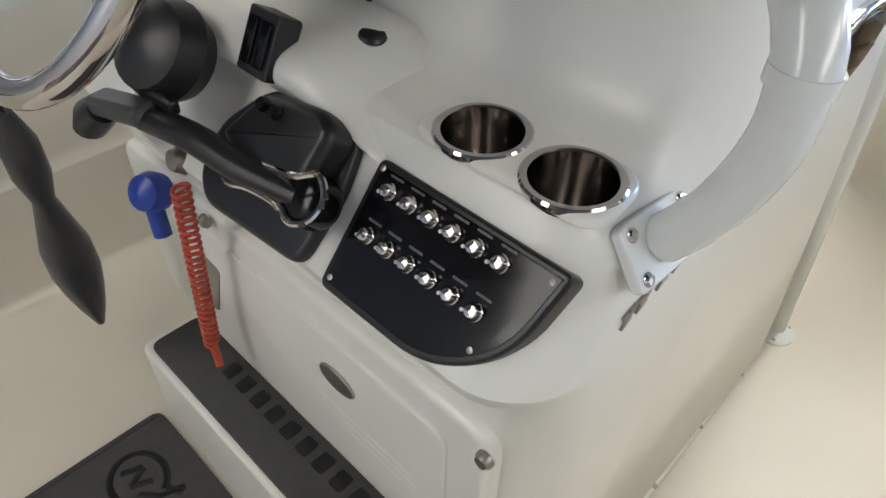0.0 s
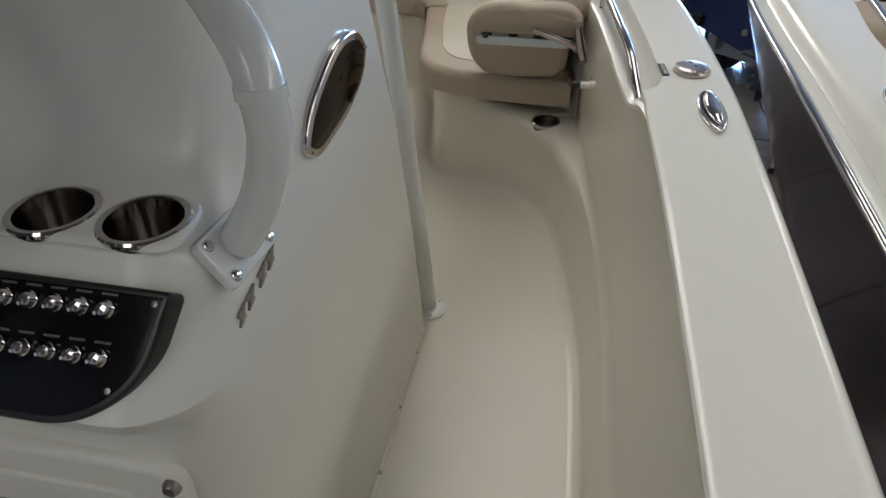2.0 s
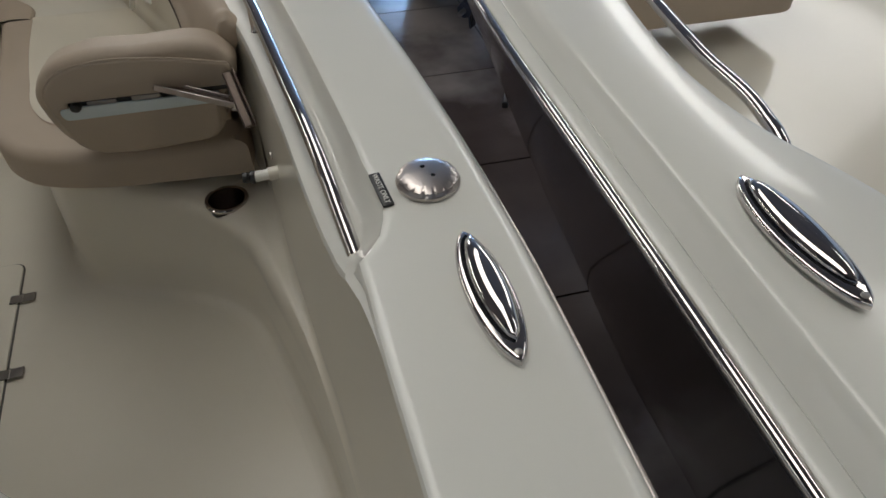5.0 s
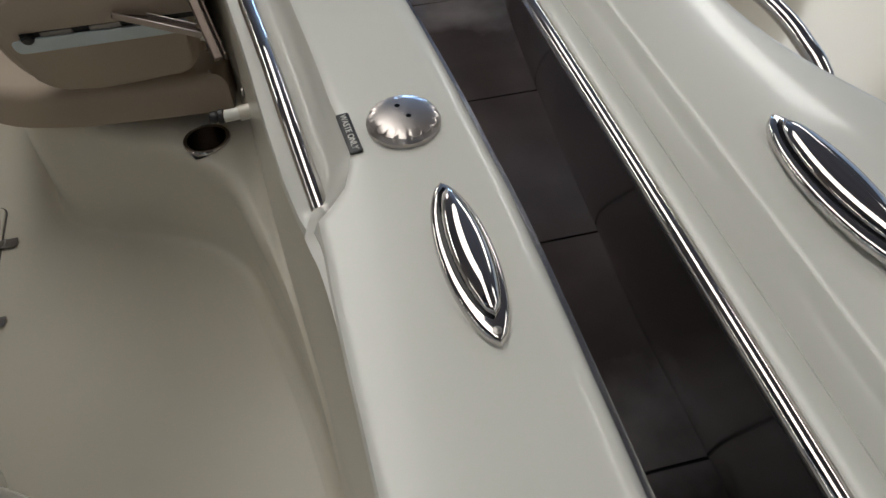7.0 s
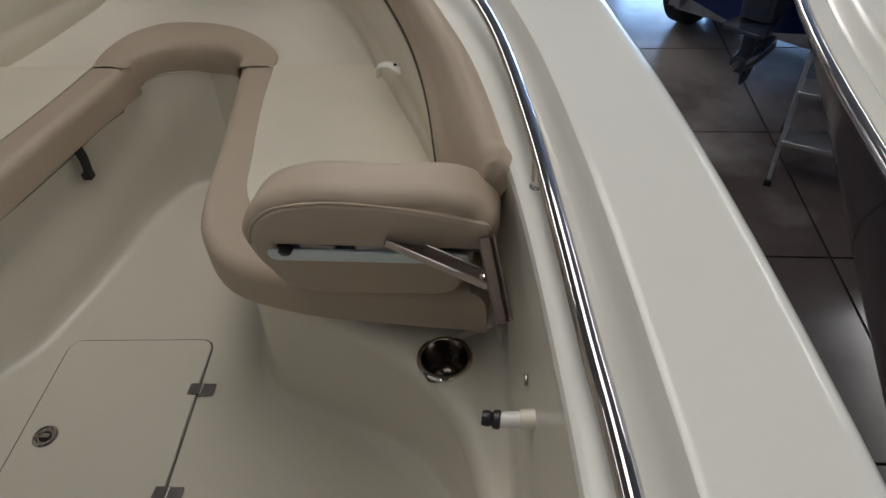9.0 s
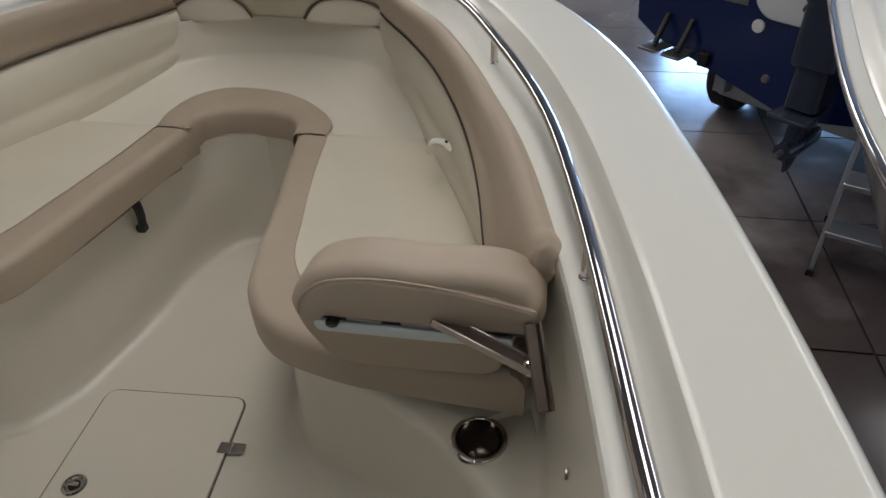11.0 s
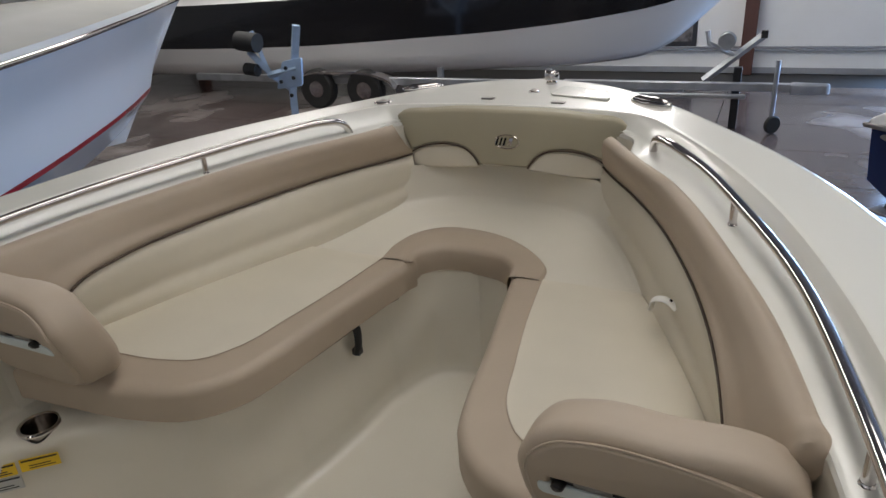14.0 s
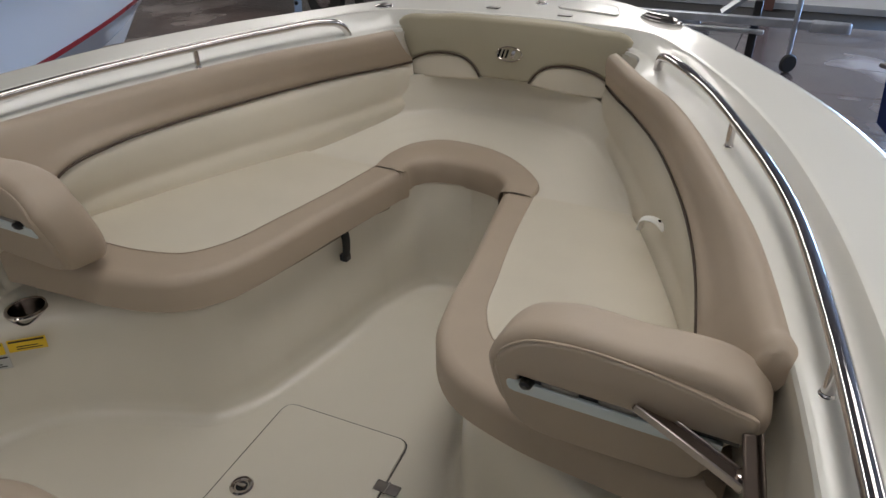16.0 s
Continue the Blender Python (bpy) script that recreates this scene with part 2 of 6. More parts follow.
def rim(curve, drop, push=0.0):
    out = []
    for k, (x, y) in enumerate(curve):
        out.append((x, y, sheer(y) + (drop[k] if isinstance(drop, list) else drop)))
    return out


def shifted(curve, dx):
    """The curve moved outwards across its own run."""
    p = np.array(curve)
    t = np.gradient(p, axis=0)
    t /= np.linalg.norm(t, axis=1)[:, None]
    q = p + np.stack([t[:, 1], -t[:, 0]], 1) * dx
    if p[-1][0] == 0:
        q[-1] = (0, p[-1][1] + dx)
    return [tuple(v) for v in q]


AFT = 4
DROP_R = [-0.014] * AFT + [-0.03, -0.045] + [-0.052] * 9 + [-0.03] * 2
DROP_L = [-0.024] * AFT + [-0.045] + [-0.06] * 12


def tuck(curve, dx):
    """Shifted as above, but plumb along the aft part."""
    a, b = shifted(curve, dx), list(curve)
    return [q if k < AFT - 1 else p for k, (p, q) in enumerate(zip(a, b))]


def cap_guides():
    return [
        rim(shifted(OUTER, 0.0), -0.09), rim(shifted(OUTER, 0.012), -0.085), rim(shifted(OUTER, 0.008), -0.03), rim(OUTER, -0.012), rim(shifted(OUTER, -0.01), -0.003), rim(shifted(OUTER, -0.024), 0.0), rim(shifted(OUTER, -0.032), 0.0),
        rim(shifted(INNER, 0.016), 0.0), rim(shifted(INNER, 0.008), 0.0), rim(shifted(INNER, 0.003), -0.002), rim(INNER, -0.008),
        rim(RECESS, DROP_R), rim(tuck(RECESS, -0.012), [d - 0.006 for d in DROP_R]),
        rim(tuck(LEDGE, 0.012), [d + 0.002 for d in DROP_L]), rim(tuck(LEDGE, 0.003), [d - 0.002 for d in DROP_L]), rim(LEDGE, [d - 0.012 for d in DROP_L]),
    ]


WALL_LOW = [(1.085, -3.2, 0.35), (1.08, -1.2, 0.35), (1.07, -0.4, 0.35), (1.055, -0.06, 0.35), (1.048, 0.0, 0.35), (1.042, 0.035, 0.35), (1.033, 0.08, 0.35), (1.018, 0.2, 0.35), (0.985, 0.45, 0.35), (0.955, 0.82, 0.36), (0.87, 1.13, 0.40), (0.74, 1.44, 0.40), (0.62, 1.71, 0.42), (0.51, 1.95, 0.45), (0.37, 2.19, 0.50), (0.17, 2.315, 0.52), (0.0, 2.335, 0.52)]
WALL_MID = [(1.132, -3.2, 0.6), (1.126, -1.2, 0.6), (1.108, -0.4, 0.6), (1.084, -0.06, 0.6), (1.07, 0.0, 0.6), (1.06, 0.035, 0.6), (1.05, 0.08, 0.6), (1.033, 0.2, 0.6), (1.0, 0.45, 0.6), (0.96, 0.81, 0.62), (0.885, 1.13, 0.66), (0.765, 1.44, 0.67), (0.625, 1.76, 0.69), (0.50, 1.97, 0.70), (0.395, 2.155, 0.67), (0.2, 2.262, 0.67), (0.0, 2.278, 0.67)]
FOOT = [(1.06, -3.2), (1.06, -1.2), (1.055, -0.7), (1.045, -0.3), (1.02, 0.0), (0.965, 0.3), (0.91, 0.5), (0.85, 0.68), (0.77, 0.775), (0.66, 0.84), (0.5, 0.905), (0.39, 0.96), (0.33, 1.05), (0.29, 1.2), (0.25, 1.42), (0.215, 1.65), (0.13, 1.815), (0.0, 1.85)]
SHELF = [(1.074, -3.2, 0.35), (1.074, -1.2, 0.35), (1.069, -0.7, 0.35), (1.060, -0.3, 0.35), (1.038, 0.0, 0.35), (1.0, 0.31, 0.35), (0.98, 0.5, 0.35), (0.965, 0.7, 0.355), (0.948, 0.9, 0.36), (0.72, 0.925, 0.37), (0.53, 0.95, 0.39), (0.41, 1.0, 0.41), (0.355, 1.07, 0.415), (0.315, 1.21, 0.42), (0.275, 1.43, 0.42), (0.235, 1.67, 0.42), (0.14, 1.84, 0.42), (0.0, 1.872, 0.42)]


def foot_guides():
    ease = [0.4, 0.4, 0.4, 0.45, 0.55, 0.85] + [1.0] * 12
    near, far = np.array(FOOT), np.array(shifted(FOOT, 1.0))

    def lift(d, z):
        return [(*(a + (c - a) * (d * e if d > 0 else d)), z) for a, c, e in zip(near, far, ease)]

    top = [(x, y, s[2] - 0.012) for (x, y, _), s in zip(lift(0.03, 0), SHELF)]
    lip = [(0.8 * a[0] + 0.2 * s[0], 0.8 * a[1] + 0.2 * s[1], s[2] - 0.002) for a, s in zip(top, SHELF)]
    return [lift(-0.035, 0.0), lift(-0.015, 0.003), lift(0.0, 0.012), lift(0.010, 0.035), lift(0.016, 0.10), lift(0.022, 0.22), top, lip, SHELF]


boat = thing("boat", (0, 0, FLOOR_Z + 0.3), "open fishing boat with glossy cream gelcoat, indoors on a stand", "boat")
def side_liner(sx):
    """The cockpit side, from the deck's cove up to the ledge, and the seat riser that it runs into, as one sheet."""
    g = np.array(foot_guides())
    mean = g.mean(0)
    knots = np.r_[0, np.cumsum(np.linalg.norm(np.diff(mean, axis=0), axis=1))]
    split = knots[8] / knots[-1]
    na, nb = 300, 240
    us = np.r_[np.linspace(0, split, na), np.linspace(split, 1, nb)[1:]]
    rows = np.array([spline(c, us, knots) for c in g])
    led = spline(rim(LEDGE[:11], [d - 0.012 for d in DROP_L[:11]]), np.linspace(0, 1, 600))
    mid = spline(WALL_MID[:11], np.linspace(0, 1, 600))
    bm = bmesh.new()
    foot, upper = [], []
    for i in range(len(us)):
        c = rows[:, i]
        if i < na:
            S = c[-1]
            M, L = (np.array((np.interp(S[1], q[:, 1], q[:, 0]), S[1], np.interp(S[1], q[:, 1], q[:, 2]))) for q in (mid, led))
            c = np.vstack([c, S * 0.6 + M * 0.4, M, M * 0.5 + L * 0.5, L])
        k = np.r_[0, np.cumsum(np.linalg.norm(np.diff(c, axis=0), axis=1) + 1e-6)]
        e = k[8] / k[-1]
        foot.append(spline(c, np.linspace(0, e, 90), k))
        if i < na:
            upper.append(spline(c, np.linspace(e, 1, 24), k))
    for rr in (foot, upper):
        grid(bm, (np.array(rr) * (sx, 1, 1)).tolist())
    bmesh.ops.remove_doubles(bm, verts=bm.verts, dist=1e-5)
    # opening for the cup holder, with a fine edge
    near = [e for e in bm.edges if all(math.hypot(v.co.x - sx * 0.843, v.co.y - 0.80) < 0.085 and v.co.z > 0.25 for v in e.verts)]
    bmesh.ops.subdivide_edges(bm, edges=near, cuts=4, use_grid_fill=True)
    hole = [v for v in bm.verts if math.hypot(v.co.x - sx * 0.843, v.co.y - 0.80) < 0.0495 and v.co.z > 0.3]
    bmesh.ops.delete(bm, geom=hole, context="VERTS")
    return bm


for sx in (1, -1):
    part("gunwale", loft(cap_guides(), 220, sx), CAPGEL, boat, "glossy white gelcoat side deck")
    part("liner_side", side_liner(sx), GEL, boat, "cream moulded cockpit side")
    part("liner_wall", loft([rim(LEDGE, [d - 0.012 for d in DROP_L])[9:], WALL_MID[9:], WALL_LOW[9:]], 90, sx, across=10), GEL, boat)


def deck_bm():
    bm = bmesh.new()
    us = np.linspace(0, 1, 160)
    f = spline([(*q, 0.0) for q in shifted(FOOT, -0.02)], us)
    grid(bm, [[(-x, y, z - 0.001) for x, y, z in f], [(0, y, z - 0.001) for x, y, z in f], [(x, y, z - 0.001) for x, y, z in f]])
    return bm


part("deck", deck_bm(), DECKGEL, boat, "cream moulded deck")


def seat_deck_bm():
    """The moulded shelf under the bow cushions, rising to a coved back at the bow."""
    inner = [(0.955, 0.885, 0.355), (0.72, 0.93, 0.37), (0.53, 0.955, 0.39), (0.415, 1.005, 0.41), (0.36, 1.075, 0.415), (0.32, 1.215, 0.42), (0.28, 1.44, 0.42), (0.24, 1.675, 0.42), (0.145, 1.84, 0.42), (0.0, 1.876, 0.42)]
    mid = [(0.95, 0.92, 0.385), (0.85, 0.98, 0.385), (0.75, 1.05, 0.39), (0.67, 1.15, 0.40), (0.6, 1.28, 0.40), (0.52, 1.42, 0.40), (0.44, 1.6, 0.41), (0.38, 1.8, 0.42), (0.2, 2.03, 0.43), (0.0, 2.08, 0.43)]
    outer = [(0.945, 0.95, 0.40), (0.91, 1.03, 0.42), (0.85, 1.13, 0.44), (0.80, 1.24, 0.45), (0.735, 1.38, 0.46), (0.66, 1.54, 0.46), (0.575, 1.715, 0.47), (0.47, 1.935, 0.49), (0.25, 2.185, 0.53), (0.0, 2.255, 0.54)]
    skirt = [(x + 0.03 * max(0.25, x) / 0.9, y + 0.03, z + 0.012) for x, y, z in outer]
    return inner, mid, outer, skirt


for sx in (1, -1):
    part("seat_base", loft(seat_deck_bm(), 60, sx, across=8), GEL, boat, "moulded bow seat base")


def hull_bm(sx):
    low = [(x * (0.96 - 0.35 * max(0, y) / 2.6), y - 0.25 * max(0, y) / 2.6, -0.25) for x, y in OUTER]
    keel = [(x * 0.45 * (1 - 0.6 * max(0, y) / 2.6), y - 0.7 * max(0, y) / 2.6, -0.62) for x, y in OUTER]
    return loft([rim(shifted(OUTER, 0.0), -0.09), low, keel, [(0, y - 0.9 * max(0, y) / 2.6, -0.75) for x, y in OUTER]], 80, sx, across=14)


for sx in (1, -1):
    part("hull_side", hull_bm(sx), HULLWHITE, boat, "white hull side")
    r = spline(rim(shifted(OUTER, 0.014), -0.06), np.linspace(0, 1, 120)) * (sx, 1, 1)
    part("rub_rail", tube(r, 0.012, 8), CHROME, boat, "bright steel rub rail strip")

# ---- hall ----
NORTH = 13.4


def hall():
    floor = solo("floor", box(-16, 12, -8, NORTH, FLOOR_Z - 0.3, FLOOR_Z - 0.012), material("dark_joint", (0.02, 0.018, 0.017), 0.8), "polished dark concrete showroom floor with worn patches", "floor", kind="structure", smooth=False)
    slab = finish(box(-1.193, 1.193, -0.593, 0.593, -0.0115, 0.0), "slab", CONCRETE, smooth=False)
    for ix in range(-7, 5):
        for iy in range(-8, 9):
            o = slab if (ix, iy) == (-7, -8) else new("slab", slab.data)
            o.parent = floor
            o.location = (0.26 + 2.4 * ix + 1.2, 2.09 + 1.2 * iy, FLOOR_Z)
    solo("pavement", box(-2, 12, NORTH, NORTH + 2.7, FLOOR_Z - 0.3, FLOOR_Z - 0.012), CONCRETE, "bare concrete apron outside the open door", "pavement", kind="structure", smooth=False)
    WALLM = material("white_metal_siding", (0.80, 0.80, 0.79), 0.5, vary=0.04, scale=1, bump=0.1, grain=30)
    N2 = NORTH + 0.2
    for nm, d in (("wall_north", (-16, 3.05, NORTH, N2, FLOOR_Z, CEIL_Z)), ("wall_north_east", (7.2, 12, NORTH, N2, FLOOR_Z, CEIL_Z)), ("wall_over_door", (3.05, 7.2, NORTH, N2, 2.05, CEIL_Z)), ("wall_south", (-16, 12, -8.2, -8, FLOOR_Z, CEIL_Z)), ("wall_west", (-16.2, -16, -8, NORTH, FLOOR_Z, CEIL_Z)), ("wall_east", (12, 12.2, -8, NORTH, FLOOR_Z, CEIL_Z))):
        solo(nm, box(*d), WALLM, "white metal-clad showroom wall", "wall", kind="structure", smooth=False)
    CEILM = material("brown_ceiling", (0.20, 0.165, 0.15), 0.7, vary=0.12, scale=0.7, bump=0.2, grain=25)
    solo("ceiling", box(-16, 12, -8, NORTH, CEIL_Z, CEIL_Z + 0.2), CEILM, "dull brownish showroom ceiling", "ceiling", kind="structure", smooth=False)
    solo("backdrop", box(0.5, 10, NORTH + 2.5, NORTH + 2.6, FLOOR_Z, 4), glow("outdoor_daylight", (0.25, 0.50, 1.0), 3.6), "bright bluish daylight outside the open door", "daylight", kind="structure", smooth=False)
    area_lamp("door_daylight", 5.12, NORTH - 0.05, 0.47, 4.0, 3.0, 900, (0.36, 0.60, 1.0), (-90, 0, 0))


hall()
# Unseen glowing ceiling panels with area lamps, added to light the hall.
FILLGLOW = glow("fill_panel_glow", (1.0, 0.95, 0.88), 1.8)
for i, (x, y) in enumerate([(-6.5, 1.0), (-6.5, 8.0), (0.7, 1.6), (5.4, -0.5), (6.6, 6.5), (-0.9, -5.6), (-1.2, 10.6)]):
    t = thing("skylight", (x, y, CEIL_Z), "long unseen ceiling panel added to light the hall", "skylight", "roof lights")
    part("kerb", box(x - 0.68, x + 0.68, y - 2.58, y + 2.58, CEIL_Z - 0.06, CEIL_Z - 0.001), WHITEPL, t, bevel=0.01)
    part("panel", box(x - 0.6, x + 0.6, y - 2.5, y + 2.5, CEIL_Z - 0.08, CEIL_Z - 0.061), FILLGLOW, t, "glowing face of the added ceiling panel", bevel=0.005)
    area_lamp("fill_lamp", x, y, CEIL_Z - 0.1, 1.2, 5.0, {(5.4, -0.5): 58, (-6.5, 8.0): 190, (6.6, 6.5): 110, (-0.9, -5.6): 30, (-1.2, 10.6): 190}.get((x, y), 46), (1.0, 0.965, 0.925))


# ---- console ----
CON = thing("centre_console", (0, -0.65, 0), "glossy white moulded helm console bolted to the deck", "console")
PROFILE = [(-1.165, 0.0), (-1.165, 0.70), (-1.168, 0.80), (-1.215, 0.845), (-1.222, 0.868), (-1.105, 0.992), (-1.09, 1.022), (-1.075, 1.03), (-0.985, 1.035), (-0.95, 1.05), (-0.92, 1.09), (-0.86, 1.32), (-0.80, 1.5), (-0.5, 1.5), (-0.26, 1.18), (-0.125, 0.80), (-0.05, 0.45), (-0.005, 0.12), (-0.005, 0.0)]


def console_bm():
    bm = bmesh.new()
    p = [(-1.165, -0.07)] + PROFILE[1:-1] + [(-0.005, -0.07)]
    fine = []
    for a, c in zip(p, p[1:] + p[:1]):
        n = max(1, int(math.dist(a, c) / 0.06))
        fine += [(a[0] + (c[0] - a[0]) * k / n, a[1] + (c[1] - a[1]) * k / n) for k in range(n)]
    pts = np.array(fine)
    nrm = np.array(inset(fine, 1.0)) - pts
    for _ in range(6):
        nrm = nrm * 0.5 + np.roll(nrm, 1, 0) * 0.25 + np.roll(nrm, -1, 0) * 0.25
    nrm /= np.linalg.norm(nrm, axis=1)[:, None]
    rows = []
    edge = [(0.546, 0.105), (0.544, 0.085), (0.538, 0.065), (0.529, 0.046), (0.515, 0.028), (0.497, 0.012), (0.475, 0.003), (0.45, 0.0)]
    for x, d in [(-x, d) for x, d in edge] + edge[::-1]:
        rows.append([(x * (1 - 0.053 * z), y, z) for y, z in pts + nrm * d])
    vs = grid(bm, rows, closed=True)
    bm.faces.new(vs[0])
    bm.faces.new(vs[-1])
    return bm


console_body = part("body", console_bm(), CONGEL, CON, "white gelcoat console moulding")


# ---- cutting openings ----
def cut(ob, cutters, skin=0.0):
    """Takes the cutters' shapes out of ob's mesh and removes them."""
    if skin:
        sk = ob.modifiers.new("skin", "SOLIDIFY")
        sk.thickness, sk.offset = skin, 0
    for c in cutters:
        md = ob.modifiers.new("cut", "BOOLEAN")
        md.operation, md.object, md.solver = "DIFFERENCE", c, "EXACT"
    bpy.context.view_layer.update()
    me = bpy.data.meshes.new_from_object(ob.evaluated_get(bpy.context.evaluated_depsgraph_get()))
    ob.modifiers.clear()
    ob.data = me
    me.set_sharp_from_angle(angle=radians(40))
    for c in cutters:
        bpy.data.objects.remove(c)


def cutter(bm):
    return finish(bm, "cutter", GEL, smooth=False)


# ---- cushions ----
SEAT_IN = [(0.170, 1.75), (0.205, 1.55), (0.248, 1.30), (0.272, 1.13), (0.305, 1.01), (0.385, 0.915), (0.53, 0.862), (0.74, 0.838), (0.925, 0.825)]
SEAT_OUT = [(0.935, 0.96), (0.885, 1.08), (0.805, 1.24), (0.725, 1.42), (0.635, 1.62), (0.575, 1.75)]
PANEL_IN = [(0.277, 1.728), (0.305, 1.5), (0.345, 1.28), (0.385, 1.11), (0.44, 1.03), (0.55, 0.99), (0.70, 0.975), (0.905, 0.968)]


def flat_spline(pts, n):
    return [tuple(p[:2]) for p in spline([(x, y, 0) for x, y in pts], np.linspace(0, 1, n))]


def side_cushion(sx):
    t = thing("bow_seat_cushion", (sx * 0.55, 1.3, 0.395), "cream vinyl bow seat cushion with a tan padded border", "cushion", "bow seat cushions")
    base = flat_spline(SEAT_IN, 40) + flat_spline(SEAT_OUT, 16)
    part("border", mirror(pad(base, 0.405, 0.508, 0.03, segs=7), sx), TAN, t, "tan vinyl border")
    top = flat_spline(PANEL_IN, 30) + [(x - 0.008, y) for x, y in flat_spline(SEAT_OUT[:-1] + [(0.578, 1.728)], 14)]
    part("panel", mirror(pad(top, 0.502, 0.5115, 0.004, segs=3), sx), CREAM, t, "cream vinyl top panel")
    seam = [(x, y, 0.510) for x, y in flat_spline(PANEL_IN, 40)]
    part("seam", mirror(tube(seam, 0.0016, 6), sx), TAN, t)
    return t


for sx in (1, -1):
    side_cushion(sx)


def bow_cushion():
    t = thing("bow_cushion", (0, 1.95, 0.47), "arched tan vinyl pad on the edge of the moulded bow seat", "cushion", "bow seat cushions")
    arch_in = [(0.176, 1.718), (0.163, 1.79), (0.12, 1.842), (0.04, 1.876), (-0.05, 1.885), (-0.13, 1.872), (-0.178, 1.832), (-0.196, 1.785), (-0.187, 1.718)]
    arch_out = [(0.275, 1.718), (0.268, 1.80), (0.22, 1.875), (0.09, 1.985), (-0.06, 2.032), (-0.19, 2.02), (-0.265, 1.945), (-0.292, 1.83), (-0.283, 1.718)]
    at = lambda k, z: [(a[0] * (1 - k) + b[0] * k, a[1] * (1 - k) + b[1] * k, z) for a, b in zip(arch_in, arch_out)]
    bm = loft([at(-0.06, 0.41), at(-0.10, 0.42), at(-0.11, 0.488), at(-0.06, 0.503), at(0.06, 0.511), at(0.5, 0.515), at(0.94, 0.512), at(1.0, 0.506), at(1.01, 0.48)], 60)
    part("border", bm, TAN, t)
    crease = [(0.60, 1.70, 0.500), (0.535, 1.82, 0.512), (0.455, 1.965, 0.532), (0.32, 2.13, 0.562), (-0.04, 2.205, 0.58), (-0.295, 2.15, 0.57), (-0.475, 1.995, 0.55), (-0.545, 1.84, 0.512), (-0.60, 1.70, 0.500)]
    top = at(0.97, 0.500)
    bulge = lambda k, d: [tuple(np.array(a) * (1 - k) + np.array(b) * k + (0, 0, d)) for a, b in zip(top, crease)]
    part("bow_shelf", loft([top, bulge(0.04, 0.002), bulge(0.5, -0.006), bulge(0.9, -0.006), bulge(0.97, 0.0), bulge(1.0, 0.012), bulge(1.02, 0.03), bulge(1.06, 0.070), bulge(1.09, 0.122)], 80, across=70), GEL, boat, "moulded cream gelcoat bow seat top")


bow_cushion()

BOL_TOP = [(0.962, 0.835), (0.952, 0.88), (0.925, 1.0), (0.885, 1.15), (0.812, 1.35), (0.732, 1.55), (0.632, 1.75), (0.512, 1.92), (0.44, 2.035), (0.408, 2.085)]
BOL_PIPE = [(0.875, 0.90, 0.53), (0.852, 0.925, 0.60), (0.832, 1.01, 0.675), (0.806, 1.15, 0.703), (0.757, 1.35, 0.713), (0.69, 1.55, 0.718), (0.605, 1.75, 0.725), (0.503, 1.93, 0.732), (0.385, 2.115, 0.737), (0.365, 2.15, 0.739)]
SEAT_CREASE = [(0.90, 0.93, 0.505), (0.885, 0.96, 0.505), (0.86, 1.03, 0.505), (0.82, 1.14, 0.505), (0.765, 1.29, 0.505), (0.69, 1.47, 0.507), (0.605, 1.66, 0.51), (0.515, 1.86, 0.525), (0.375, 2.10, 0.56), (0.35, 2.14, 0.565)]


def bolster(sx):
    t = thing("side_bolster", (sx * 0.8, 1.4, 0.5), "tan vinyl coaming bolster with cream lower pad and dark piping", "bolster", "coaming bolsters")
    T = np.array([(x, y, sheer(y) - 0.06) for x, y in BOL_TOP])
    P = np.array(BOL_PIPE)
    C = np.array(SEAT_CREASE)
    d = T - P
    nrm = np.stack([-np.ones(len(T)) * 0.9, -0.45 * np.linspace(0.2, 1.6, len(T)), np.zeros(len(T))], 1)
    nrm /= np.linalg.norm(nrm, axis=1)[:, None]
    up = np.array((0, 0, 1.0))
    g = [T - nrm * 0.008 - up * 0.02, T + up * 0.006, T + nrm * 0.012 + up * 0.016, T + nrm * 0.032 + up * 0.012, T * 0.72 + P * 0.28 + nrm * 0.036, T * 0.4 + P * 0.6 + nrm * 0.022, P + nrm * 0.006 + up * 0.01, P, P - nrm * 0.02]
    g = np.array(g)
    mid = g.mean(0)
    end0 = g[:, 0] * 0.88 + mid[0] * 0.12 + (0, -0.016, 0)
    ende = g[:, 0] * 0.5 + mid[0] * 0.5 + (0, -0.027, 0)
    end00 = g[:, 0] * 0.05 + mid[0] * 0.95 + (0, -0.031, 0)
    g = np.concatenate([end00[:, None], ende[:, None], end0[:, None], g], 1)
    part("upper_pad", loft(g, 220, sx, across=22), TAN, t, "tan vinyl bolster pad")
    low = [P - nrm * 0.004, P * 0.93 + C * 0.07 + nrm * 0.004, P * 0.6 + C * 0.4 + nrm * 0.008, P * 0.42 + C * 0.58 + nrm * 0.002, P * 0.36 + C * 0.64 - nrm * 0.002, P * 0.15 + C * 0.85 + nrm * 0.004, C, C - up * 0.02]
    part("lower_pad", loft(low, 70, sx, across=18), CREAM, t, "cream vinyl lower pad")
    line = spline(P + nrm * 0.006, np.linspace(0, 1, 70)) * (sx, 1, 1)
    part("piping", tube(line, 0.0035, 8), PIPE, t, "dark brown piping")


for sx in (1, -1):
    bolster(sx)


